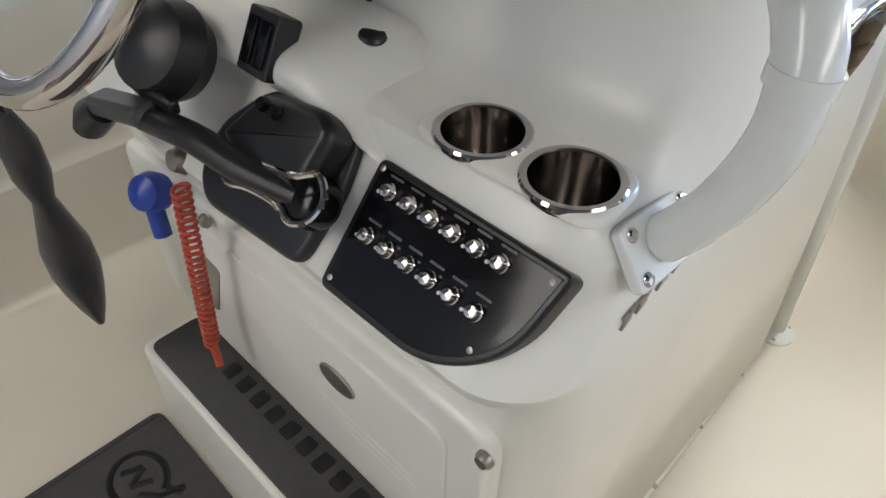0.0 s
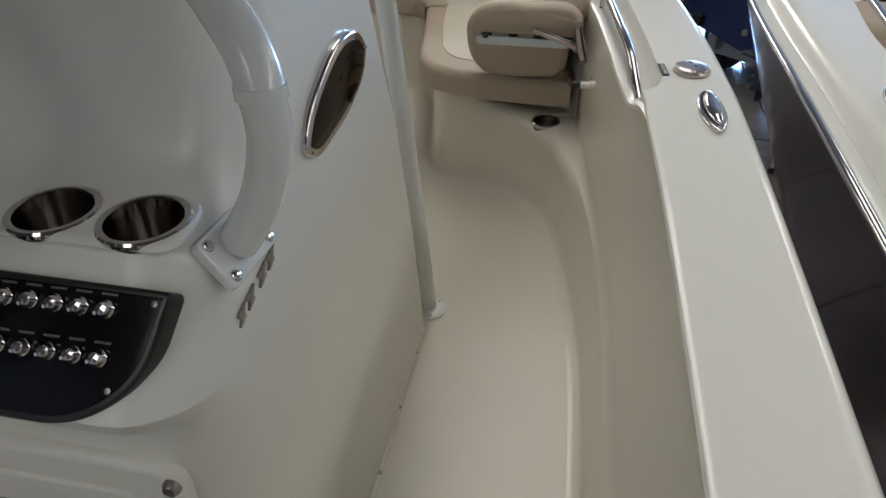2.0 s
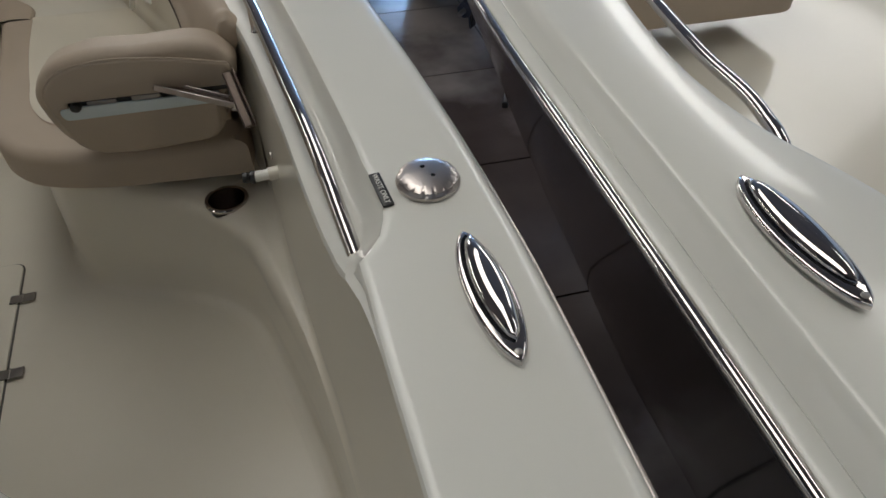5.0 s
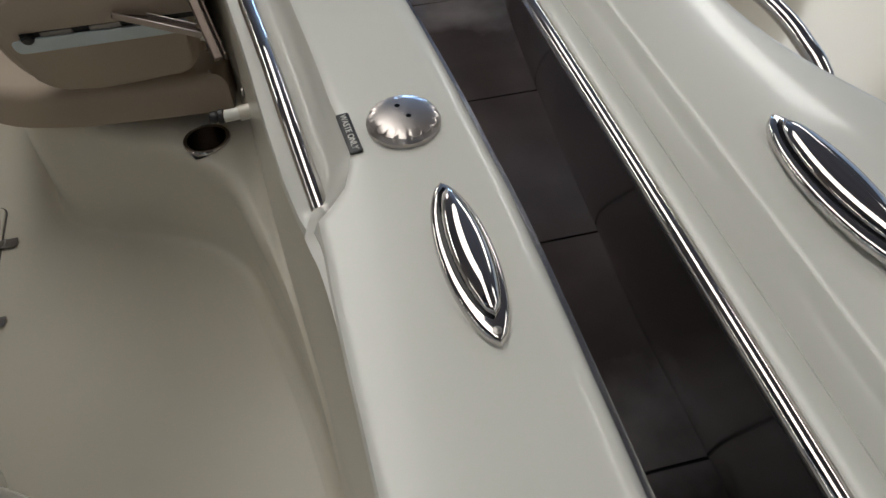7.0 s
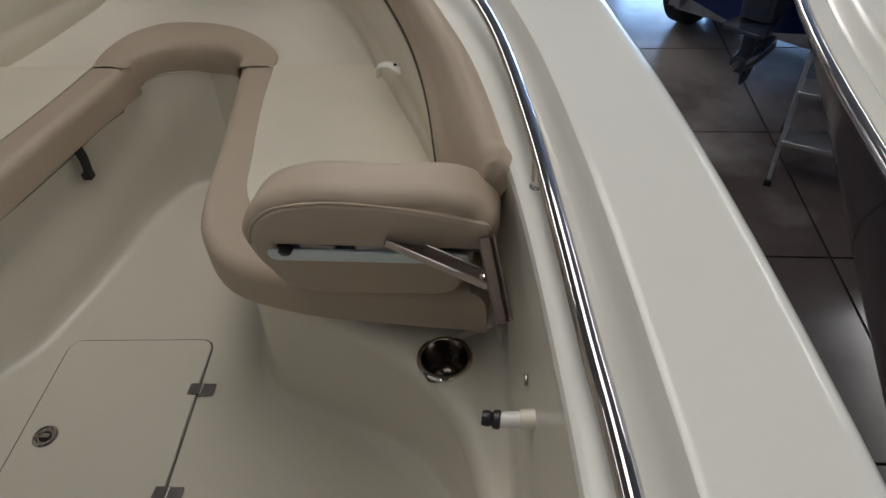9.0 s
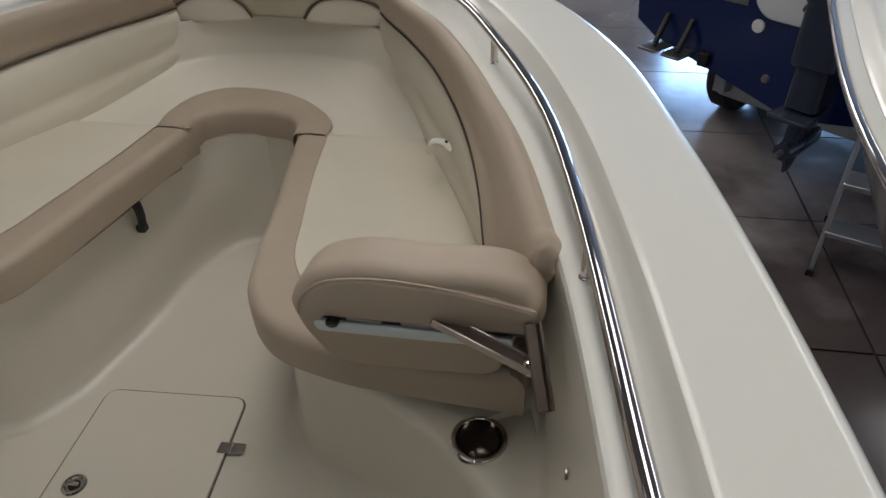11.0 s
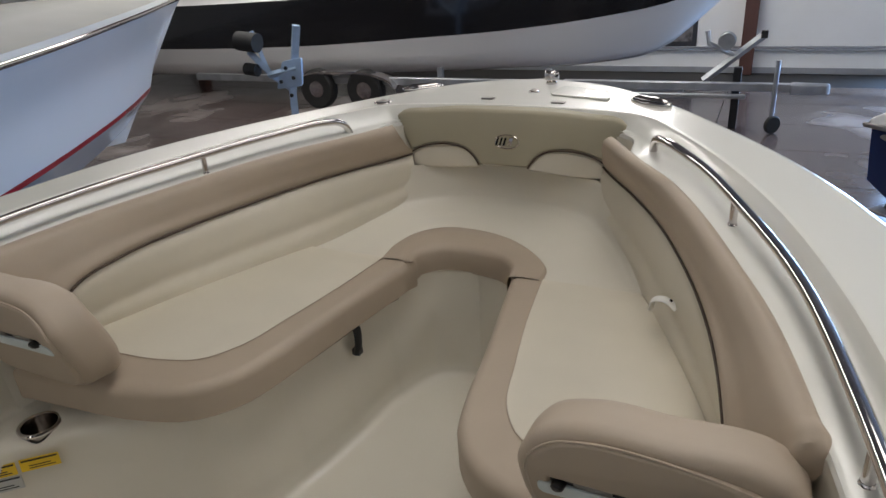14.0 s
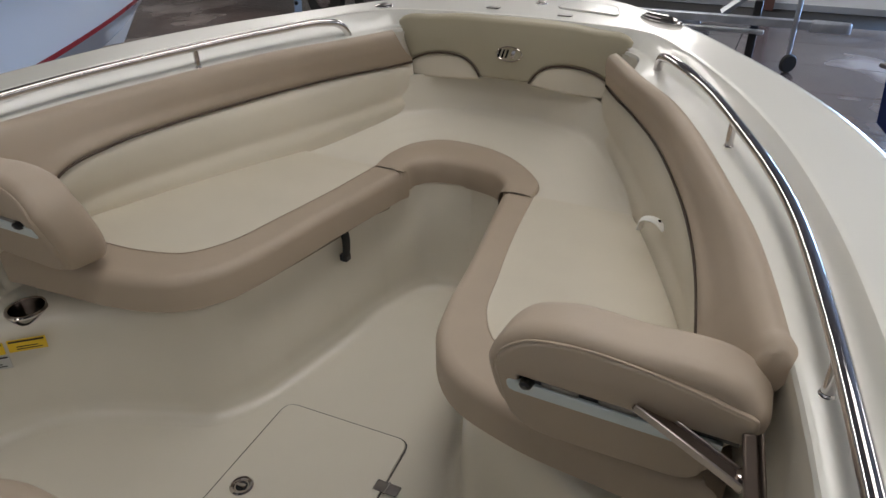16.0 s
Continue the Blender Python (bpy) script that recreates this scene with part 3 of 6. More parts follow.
def bow_backrest():
    t = thing("bow_back_cushion", (0, 2.19, 0.7), "khaki vinyl bow backrest with cream inserts and oval emblem", "backrest")
    m = Matrix(((1, 0, 0, 0), (0, 0.12, -1, 2.10), (0, 1, 0.0, 0), (0, 0, 0, 1)))
    arc = [(0.372, 0.742), (0.33, 0.764), (0.27, 0.779), (0.2, 0.781), (0.15, 0.77), (0.115, 0.745), (0.092, 0.712)]
    arc = flat_spline(arc, 16)
    left = [(-x, z) for x, z in arc]
    top = flat_spline([(0.425, 0.855), (0.432, 0.872), (0.42, 0.885), (0.3, 0.902), (0, 0.912), (-0.3, 0.902), (-0.42, 0.885), (-0.432, 0.872), (-0.425, 0.855)], 36)
    part("pad", pad(left + arc[::-1] + top, -0.03, 0.035, 0.014, m), KHAKI, t, "khaki vinyl pad")
    for sx in (1, -1):
        ins = [(sx * x, z) for x, z in arc] + [(sx * x, z) for x, z in [(0.1, 0.70), (0.2, 0.692), (0.3, 0.688), (0.365, 0.69)]]
        part("insert", pad(ins, -0.03, 0.03, 0.01, m), CREAM, t, "cream vinyl insert")
        part("piping", tube([m @ Vector((sx * x, z, 0.034)) for x, z in arc], 0.0035, 8), PIPE, t)
    e = [(0.045 * math.cos(a) + 0.015, 0.803 + 0.024 * math.sin(a), 0.0366) for a in np.linspace(0, 2 * math.pi, 33)]
    part("emblem_ring", tube([m @ Vector(p) for p in e], 0.0022, 6), CHROME, t, "chrome oval ring")
    for x0, w, mt in ((-0.022, 0.007, GLOSSBLACK), (-0.008, 0.006, GLOSSBLACK), (0.006, 0.007, GLOSSBLACK), (0.028, 0.014, CHROME)):
        part("emblem_bar", pad([(x0 - w / 2 - 0.004, 0.789), (x0 + w / 2 - 0.004, 0.789), (x0 + w / 2 + 0.004, 0.817), (x0 - w / 2 + 0.004, 0.817)], 0.035, 0.0385, 0.0008, m, bottom=0.0005), mt, t)


bow_backrest()


def seat_back(sx):
    t = thing("folding_seat_back", (sx * 0.74, 0.8, 0.5), "tan vinyl fold-down seat back with a slotted steel hinge arm", "seat back", "folding seat backs")
    m = Matrix(((1, 0, 0, 0), (0, 0.06, -1, 0.80), (0, 1, 0.12, -0.036), (0, 0, 0, 1)))

    def leaned(bm):
        for v in bm.verts:
            v.co.y += 0.085 * min(1.0, max(0.0, (0.73 - v.co.z) / 0.21))
        return mirror(bm, sx)

    body = flat_spline([(0.67, 0.545), (0.78, 0.55), (0.865, 0.565), (0.895, 0.61), (0.905, 0.69), (0.94, 0.735), (0.948, 0.785), (0.925, 0.815), (0.75, 0.838), (0.64, 0.838), (0.575, 0.815), (0.54, 0.765), (0.535, 0.70), (0.548, 0.625), (0.59, 0.565), (0.67, 0.545)], 80)[:-1]
    rows = []
    for w, r, s in [(-0.015, 0.045, q) for q in (0, 1, 2, 3, 4)] + [(0.110, 0.024, q) for q in (4, 3, 2, 1, 0)]:
        f = s / 4 * math.pi / 2
        rows.append([m @ Vector((x, z, w + (1 if w < 0 else -1) * r * (1 - math.cos(f)))) for x, z in inset(body, r * (1 - math.sin(f)))])
    bm = bmesh.new()
    vs = grid(bm, rows, closed=True)
    bm.faces.new(vs[0])
    bm.faces.new(vs[-1])
    part("pad", leaned(bm), TAN, t, "tan vinyl pad")
    face = round_poly([(0.565, 0.56), (0.88, 0.57), (0.892, 0.702), (0.594, 0.706), (0.594, 0.734), (0.935, 0.730), (0.938, 0.786), (0.80, 0.815), (0.66, 0.822), (0.592, 0.806), (0.552, 0.762)], [0.085, 0.05, 0.014, 0.004, 0.004, 0.016, 0.018, 0.06, 0.06, 0.05, 0.05], 5)
    part("face_pad", leaned(pad(face, 0.06, 0.117, 0.008, m, segs=6)), TAN, t, "tan vinyl aft face with a slot")
    part("slot_tray", leaned(pad(round_poly([(0.572, 0.686), (0.90, 0.684), (0.90, 0.716), (0.572, 0.722)], [0.016, 0.004, 0.004, 0.016], 6), 0.09, 0.1185, 0.003, m)), TRAY, t, "pale blue-white plastic slot tray")
    # Black strip paints the shade of the gap above the tray; nothing opens behind.
    part("slot_shade", leaned(box(0.590, 0.92, 0.718, 0.742, 0.09, 0.111, m)), BLACK, t, "black strip standing in for the shaded slot gap")
    part("slot_knob", leaned(lathe([(0.011, 0), (0.012, 0.004), (0.010, 0.02), (0.006, 0.024), (0.0, 0.024)], m @ pose(0.608, 0.722, 0.106))), BLACK, t, "black slot knob")
    for x0, x1 in ((0.63, 0.69), (0.72, 0.78)):
        part("hinge_strap", leaned(box(x0, x1, 0.716, 0.732, 0.105, 0.114, m)), STEEL, t, bevel=0.003)
    seam = [m @ Vector((x, z, 0.1145)) for x, z in flat_spline([(0.553, 0.735), (0.561, 0.772), (0.594, 0.804), (0.66, 0.819), (0.80, 0.812), (0.934, 0.784)], 36)]
    part("seam", leaned(tube(seam, 0.002, 6)), TAN, t)
    return t


for sx in (1, -1):
    seat_back(sx)
    t = thing("hinge_arm", (sx * 0.94, 0.66, 0.65), "polished steel folding hinge arm bolted to the liner wall", "hinge", "hinge arms")
    part("wall_plate", mirror(bar((0.926, 0.728, 0.742), (0.955, 0.626, 0.664), 0.019, 0.010), sx), BRACKET, t, "steel wall plate", bevel=0.003)
    part("plate_flange", mirror(bar((0.939, 0.731, 0.744), (0.968, 0.629, 0.666), 0.005, 0.024), sx), BRACKET, t, bevel=0.002)
    a, b = Vector((0.775, 0.738, 0.728)), Vector((0.931, 0.690, 0.688))
    part("arm", mirror(bar(a, b, 0.026, 0.006), sx), BRACKET, t, "steel channel arm", bevel=0.002)
    for d in (-0.014, 0.014):
        part("arm_edge", mirror(bar(a + Vector((0, d, 0.003)), b + Vector((0, d, 0.003)), 0.004, 0.014), sx), SATIN, t, "bright arm edge", bevel=0.0015)
    part("pivot", mirror(lathe([(0.0, -0.016), (0.010, -0.014), (0.010, 0.014), (0.0, 0.016)], pose(0.931, 0.692, 0.690), 14), sx), CHROME, t)

# ---- rails, cleats, fillers ----
RAIL = [(1.105, 0.055, -0.060), (1.098, 0.10, -0.045), (1.086, 0.18, -0.015), (1.07, 0.30, 0.0), (1.05, 0.44, 0.002), (1.03, 0.59, 0.003), (0.99, 0.86, 0.003), (0.92, 1.19, 0.003), (0.81, 1.49, 0.003), (0.68, 1.77, 0.003), (0.575, 1.925, 0.002), (0.552, 1.965, -0.008), (0.542, 1.995, -0.032), (0.538, 2.01, -0.062)]


def grab_rail(sx):
    t = thing("grab_rail", (sx * 0.95, 1.1, 0.8), "polished stainless steel grab rail on short posts", "rail", "bow grab rails")
    pts = spline([(x, y, sheer(y) + d) for x, y, d in RAIL], np.linspace(0, 1, 120)) * (sx, 1, 1)
    part("bar", tube(pts, 0.0125, 16), CHROME, t)
    for x, y in ((0.792, 1.53), (1.003, 0.775)):
        part("post", tube([(sx * x, y, sheer(y) - 0.066), (sx * x, y, sheer(y))], 0.009, 12), CHROME, t)
        part("foot", lathe([(0.019, 0), (0.019, 0.002), (0.012, 0.006), (0.0095, 0.012), (0, 0.012)], pose(sx * x, y, sheer(y) - 0.066), 18), CHROME, t)


for sx in (1, -1):
    grab_rail(sx)


def lens_outline(length, width, n=20, power=0.85):
    s = np.linspace(-1, 1, n)
    w = width / 2 * (1 - s**2) ** power
    return [(a, b) for a, b in zip(w, s * length / 2)] + [(-a, b) for a, b in list(zip(w, s * length / 2))[::-1][1:-1]]


def dome(outline, z0, high, m):
    """A lens-shaped blister with a long rounded back."""
    c = np.mean(outline, axis=0)
    rows = []
    for a in np.linspace(0, math.pi / 2, 9):
        k = math.cos(a)
        rows.append([m @ Vector((c[0] + (x - c[0]) * k, c[1] + (y - c[1]) * (0.45 + 0.55 * k), z0 + high * math.sin(a))) for x, y in outline])
    bm = bmesh.new()
    grid(bm, rows, closed=True)
    bmesh.ops.remove_doubles(bm, verts=bm.verts, dist=1e-5)
    return bm


def cleat_at(x, y, z, turn, name="pull_up_cleat", length=0.232, width=0.062, group="pull-up cleats", lab="polished stainless steel pull-up mooring cleat set in the side deck"):
    t = thing(name, (x, y, z), lab, "cleat", group)
    m = pose(x, y, z, 0, 0, turn)
    part("base_plate", pad(lens_outline(length, width, 28, 0.62), -0.002, 0.009, 0.006, m, bottom=0.001, segs=4), CHROME, t, "polished steel flange")
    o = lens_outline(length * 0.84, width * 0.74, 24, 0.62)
    # Shade of the crease beside the bar, put in as a flat black sheet.
    part("groove_shade", pad([(a, b + length * 0.03) for a, b in o], 0.007, 0.0098, 0.001, m, bottom=0.0005), GLOSSBLACK, t, "black sheet in place of the shade round the bar")
    bar = [(a + width * 0.06, b + length * 0.03) for a, b in lens_outline(length * 0.82, width * 0.70, 24, 0.6)]
    part("bar", dome(bar, 0.008, 0.013, m), CHROME, t, "rounded lifting bar")
    part("screw", lathe([(0.005, 0.009), (0.005, 0.0105), (0.0, 0.0115)], m @ pose(0, -length * 0.445, 0), 12), STEEL, t)


cleat_at(1.252, -0.112, sheer(-0.11), 1.5)
cleat_at(-1.252, -0.112, sheer(-0.11), -1.5)
for sx, dx in ((1, 0.0), (-1, 0.03)):
    cleat_at(sx * 0.478 + dx, 2.315 + (0.13 if sx < 0 else 0.0), sheer(2.35) + 0.001, sx * 62, length=0.17, width=0.05)


def filler_cap(x, y, z):
    t = thing("deck_filler", (x, y, z), "round polished steel deck filler with a scalloped rim", "filler")
    bm = bmesh.new()
    rows = []
    for r, h, sc in ((0.047, 0.0, 0), (0.0475, 0.006, 0.0), (0.0455, 0.0085, 0.3), (0.0445, 0.013, 1), (0.040, 0.0155, 0.6), (0.03, 0.0175, 0), (0.015, 0.0185, 0), (0.001, 0.019, 0)):
        rows.append([Vector((x + (r - sc * 0.0022 * max(0, math.cos(16 * a)) ** 6) * math.cos(a), y + (r - sc * 0.0022 * max(0, math.cos(16 * a)) ** 6) * math.sin(a), z + h)) for a in np.linspace(0, 2 * math.pi, 128, endpoint=False)])
    grid(bm, rows, closed=True)
    part("cap", bm, SATIN, t)
    for dx, dy in ((-0.004, 0.016), (0.006, -0.008)):
        part("key_hole", lathe([(0.0035, 0.0), (0.0035, 0.0008), (0, 0.0008)], pose(x + dx, y + dy, z + 0.0182), 12), GLOSSBLACK, t)


filler_cap(1.228, 0.118, sheer(0.118))


def text_bm(body, size):
    cu = bpy.data.curves.new("letters", "FONT")
    cu.body, cu.size, cu.align_x, cu.align_y, cu.extrude = body, size, "CENTER", "CENTER", 0.0004
    ob = bpy.data.objects.new("letters", cu)
    scene.collection.objects.link(ob)
    bpy.context.view_layer.update()
    me = bpy.data.meshes.new_from_object(ob.evaluated_get(bpy.context.evaluated_depsgraph_get()))
    bpy.data.objects.remove(ob)
    bm = bmesh.new()
    bm.from_mesh(me)
    return bm


def waste_plate():
    x, y = 1.158, 0.118
    z = sheer(y) + 0.001
    t = thing("filler_label", (x, y, z), "small black label with white letters reading WASTE ONLY", "label")
    m = pose(x, y, z, 2, 0, -84)
    part("plate", pad(round_poly([(-0.040, -0.0085), (0.040, -0.0085), (0.040, 0.0085), (-0.040, 0.0085)], 0.003), -0.002, 0.0015, 0.0005, m, bottom=0.0003), BLACK, t)
    part("field", pad(round_poly([(-0.039, -0.0075), (0.039, -0.0075), (0.039, 0.0075), (-0.039, 0.0075)], 0.002), 0.001, 0.002, 0.0003, m, bottom=0.0002), BLACK, t)
    bm = text_bm("WASTE ONLY", 0.0115)
    bmesh.ops.transform(bm, matrix=m @ pose(0, 0, 0.0024), verts=bm.verts)
    part("letters", bm, WHITEPL, t, "white letters", smooth=False)


waste_plate()

# ---- bow deck fittings ----
def deck_fitting(x, y, lab, r=0.03, name="deck_fitting"):
    t = thing(name, (x, y, sheer(y)), lab, "fitting", "bow deck fittings")
    part("flange", lathe([(r, -0.002), (r, 0.002), (r * 0.9, 0.005), (r * 0.7, 0.006)], pose(x, y, sheer(y)), 24), CHROME, t)
    part("lens", lathe([(r * 0.72, 0.004), (r * 0.6, 0.009), (r * 0.3, 0.012), (0, 0.013)], pose(x, y, sheer(y)), 20), STEEL, t)


deck_fitting(-0.505, 2.21, "round polished steel deck fitting", 0.034)
deck_fitting(0.03, 2.43, "small round polished steel deck fitting", 0.02)
for x, y in ((-0.11, 2.31), (0.165, 2.285)):
    solo("deck_vent", pad(round_poly([(x - 0.025, y - 0.012), (x + 0.025, y - 0.012), (x + 0.025, y + 0.012), (x - 0.025, y + 0.012)], 0.005), sheer(y) - 0.002, sheer(y) + 0.004, 0.002), STEEL, "small grey metal plate on the bow deck", "plate", "bow deck plates")
t = thing("bow_eye", (0.06, 2.56, sheer(2.56)), "polished steel bow light standing on the foredeck", "light")
part("foot", lathe([(0.022, -0.01), (0.022, 0.006), (0.012, 0.012), (0.0, 0.012)], pose(0.06, 2.56, sheer(2.56)), 16), CHROME, t)
part("head", pad(lens_outline(0.06, 0.045), 0.01, 0.05, 0.012, pose(0.06, 2.56, sheer(2.56), 0, 0, 90)), CHROME, t)
solo("anchor_lid", pad(round_poly([(0.10, 2.38), (0.34, 2.33), (0.30, 2.47), (0.12, 2.53)], 0.03), sheer(2.4) - 0.004, sheer(2.4) + 0.006, 0.004), CAPGEL, "white moulded anchor locker lid in the foredeck", "lid")


# ---- deck hatch and cup holders ----
def deck_hatch():
    t = thing("deck_hatch", (-0.02, 0.85, 0), "cream deck hatch lid with a round flush latch", "hatch")
    o = round_poly([(-0.241, 1.092), (-0.208, 0.46), (0.209, 0.46), (0.160, 1.112)], [0.035] * 4, 6)
    part("gasket", pad(inset(o, -0.005).tolist(), -0.004, 0.0012, 0.0005, bottom=0.0002), material("gasket_grey", (0.10, 0.095, 0.085), 0.8), t, "dark rubber gasket")
    part("lid", pad(o, -0.003, 0.006, 0.003, bottom=0.0005), DECKGEL, t, "cream gelcoat lid")
    m = pose(-0.158, 0.79, 0.006)
    part("latch_ring", lathe([(0.031, -0.001), (0.031, 0.003), (0.027, 0.006), (0.022, 0.005), (0.019, 0.001)], m, 26), CHROME, t, "chrome latch ring")
    part("latch_core", lathe([(0.0195, 0.0005), (0.012, 0.0015), (0.0, 0.002)], m, 18), BLACK, t, "dark latch centre")
    part("latch_pull", pad(round_poly([(-0.171, 0.784), (-0.145, 0.784), (-0.145, 0.796), (-0.171, 0.796)], 0.004), 0.0065, 0.0105, 0.0015), CHROME, t)
    for y in (0.945, 0.66):
        x = 0.187 + (0.945 - y) * 0.07
        part("hinge_leaf", pad(round_poly([(x - 0.034, y - 0.016), (x + 0.034, y - 0.014), (x + 0.034, y + 0.018), (x - 0.034, y + 0.016)], 0.003), 0.004, 0.0085, 0.001), STEEL, t, "steel hinge leaf")
        part("hinge_pin", tube([(x, y - 0.018, 0.0085), (x - 0.002, y + 0.02, 0.0085)], 0.003, 8), STEEL, t)


deck_hatch()


def cup_holder(x, y, z, r, group, lab, depth=0.085):
    t = thing("cup_holder", (x, y, z), lab, "cup holder", group)
    part("rim", lathe([(r - 0.006, -0.01), (r - 0.006, 0.0015), (r - 0.003, 0.0035), (r + 0.002, 0.003), (r + 0.0045, 0.0), (r + 0.0035, -0.006)], pose(x, y, z), 40, lids=False), CHROME, t, "polished steel rim")
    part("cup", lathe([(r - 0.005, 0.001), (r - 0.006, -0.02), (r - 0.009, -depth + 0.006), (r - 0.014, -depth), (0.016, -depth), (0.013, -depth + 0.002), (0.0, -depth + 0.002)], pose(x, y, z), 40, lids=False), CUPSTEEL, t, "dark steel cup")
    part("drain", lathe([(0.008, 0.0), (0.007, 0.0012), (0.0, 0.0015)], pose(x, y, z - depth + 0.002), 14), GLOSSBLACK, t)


for sx in (1, -1):
    cup_holder(sx * 0.843, 0.80, 0.358, 0.052, "bow cup holders", "steel cup holder sunk in the moulded ledge", 0.07)


def washdown(sx=1):
    t = thing("washdown_fitting", (0.97, 0.49, 0.63), "white plastic washdown pipe fitting with a black cap", "fitting")
    part("pipe", tube([(1.02, 0.482, 0.642), (0.955, 0.476, 0.642)], 0.011, 14), WHITEPL, t)
    part("collar", tube([(1.02, 0.482, 0.642), (0.982, 0.478, 0.642)], 0.014, 16), GEL, t)
    part("cap", lathe([(0.010, 0), (0.013, 0.003), (0.013, 0.010), (0.009, 0.013), (0.011, 0.018), (0.010, 0.026), (0, 0.026)], pose(0.958, 0.476, 0.642, 0, -90, -6), 18), BLACK, t, "black plastic cap")
    s = thing("wall_screw", (0.985, 0.545, 0.64), "small steel screw head in the liner wall", "screw")
    part("head", lathe([(0.008, 0), (0.008, 0.003), (0, 0.004)], pose(0.992, 0.545, 0.64, 0, -90, 0), 12), STEEL, s)


washdown()
t = thing("snap_eye", (0.655, 1.515, 0.6), "white plastic strap eye screwed to the seat back", "eye")
part("strap", tube([(0.69, 1.50, 0.606), (0.665, 1.505, 0.624), (0.635, 1.512, 0.618), (0.628, 1.515, 0.59)], 0.014, 10, smooth=14, flat=0.4), WHITEPL, t)
part("screw", lathe([(0.004, 0), (0.004, 0.002), (0, 0.003)], pose(0.675, 1.503, 0.625, 20, 20, 0), 10), GLOSSBLACK, t)
t = thing("locker_latch", (-0.262, 1.45, 0.3), "black rubber pull latch on the seat locker", "latch")
part("strap", mirror(tube([(0.252, 1.462, 0.415), (0.240, 1.46, 0.385), (0.240, 1.46, 0.34), (0.246, 1.458, 0.30)], 0.018, 10, smooth=12, flat=0.5), -1), RUBBER, t)
part("keeper", mirror(box(0.235, 0.262, 1.448, 1.474, 0.295, 0.318), -1), BLACK, t, bevel=0.003)


def locker_outline():
    """The joint round the locker door under the port cushion."""
    foot = spline([(*q, 0.0) for q in shifted(FOOT, 0.023)], np.linspace(0, 1, 400))
    run = [p for p in foot if p[0] < 0.34 and 1.12 < p[1] < 1.70]
    t = thing("locker_door_joint", (-0.27, 1.4, 0.38), "thin shadow joint round the locker door in the seat riser", "joint")
    part("top_joint", tube([(-x, y, 0.372) for x, y, _ in run], 0.0022, 6), JOINT, t)
    x, y, _ = run[-1]
    part("end_joint", tube([(-x, y, 0.372), (-x + 0.001, y, 0.40)], 0.0022, 6), JOINT, t)


locker_outline()


def warning_labels():
    """Stickers on the port riser beside the cup holder."""
    YEL = material("yellow_label", (0.75, 0.50, 0.03), 0.4, vary=0.04, scale=20)
    GRY = material("grey_label", (0.45, 0.45, 0.43), 0.4, vary=0.05, scale=20)
    a = Vector((-0.862, 0.676, 0.0))
    b = Vector((-0.70, 0.822, 0.0))
    u = (b - a).normalized()
    nrm = Vector((u.y, -u.x, 0))
    nrm = nrm if nrm.y < 0 else -nrm
    tilt = Vector((-nrm.x * 0.09, -nrm.y * 0.09, 1)).normalized()
    m = Matrix((u, tilt, nrm)).transposed().to_4x4()
    m.translation = a + u * -0.085 + Vector((0, 0, 0.205)) - nrm * 0.004
    for x, y, w, h, mt, lab, dark in ((0.0, 0.062, 0.12, 0.036, YEL, "yellow and black warning sticker on the moulded riser", 1), (0.13, 0.064, 0.095, 0.036, YEL, "yellow warning sticker on the moulded riser", 0), (0.02, 0.018, 0.105, 0.04, GRY, "grey printed information sticker on the moulded riser", 0)):
        t = thing("sticker", m @ Vector((x, y, 0)), lab, "sticker", "riser stickers")
        part("sheet", box(x, x + w, y, y + h, 0, 0.0025, m), mt, t, smooth=False)
        part("band", box(x + 0.004, x + w - 0.004, y + h - 0.008, y + h - 0.003, 0.0025, 0.003, m), BLACK, t, smooth=False)
        for k in range(3 if dark else 2):
            part("print_bar", box(x + 0.02, x + w - 0.012 - 0.01 * k, y + 0.006 + 0.007 * k, y + 0.009 + 0.007 * k, 0.0025, 0.003, m), BLACK, t, smooth=False)


warning_labels()


# ---- console details ----
def slope(u, v, h=0.0):
    """A place on the sloping dash: u across, v up the slope, h out of it."""
    c, s = 0.117 / 0.172, 0.126 / 0.172
    return Vector((u, -1.2225 + v * c - h * s, 0.866 + v * s + h * c))


SLOPE = Matrix(((1, 0, 0, 0), (0, 0.117 / 0.172, -0.126 / 0.172, -1.2225), (0, 0.126 / 0.172, 0.117 / 0.172, 0.866), (0, 0, 0, 1)))


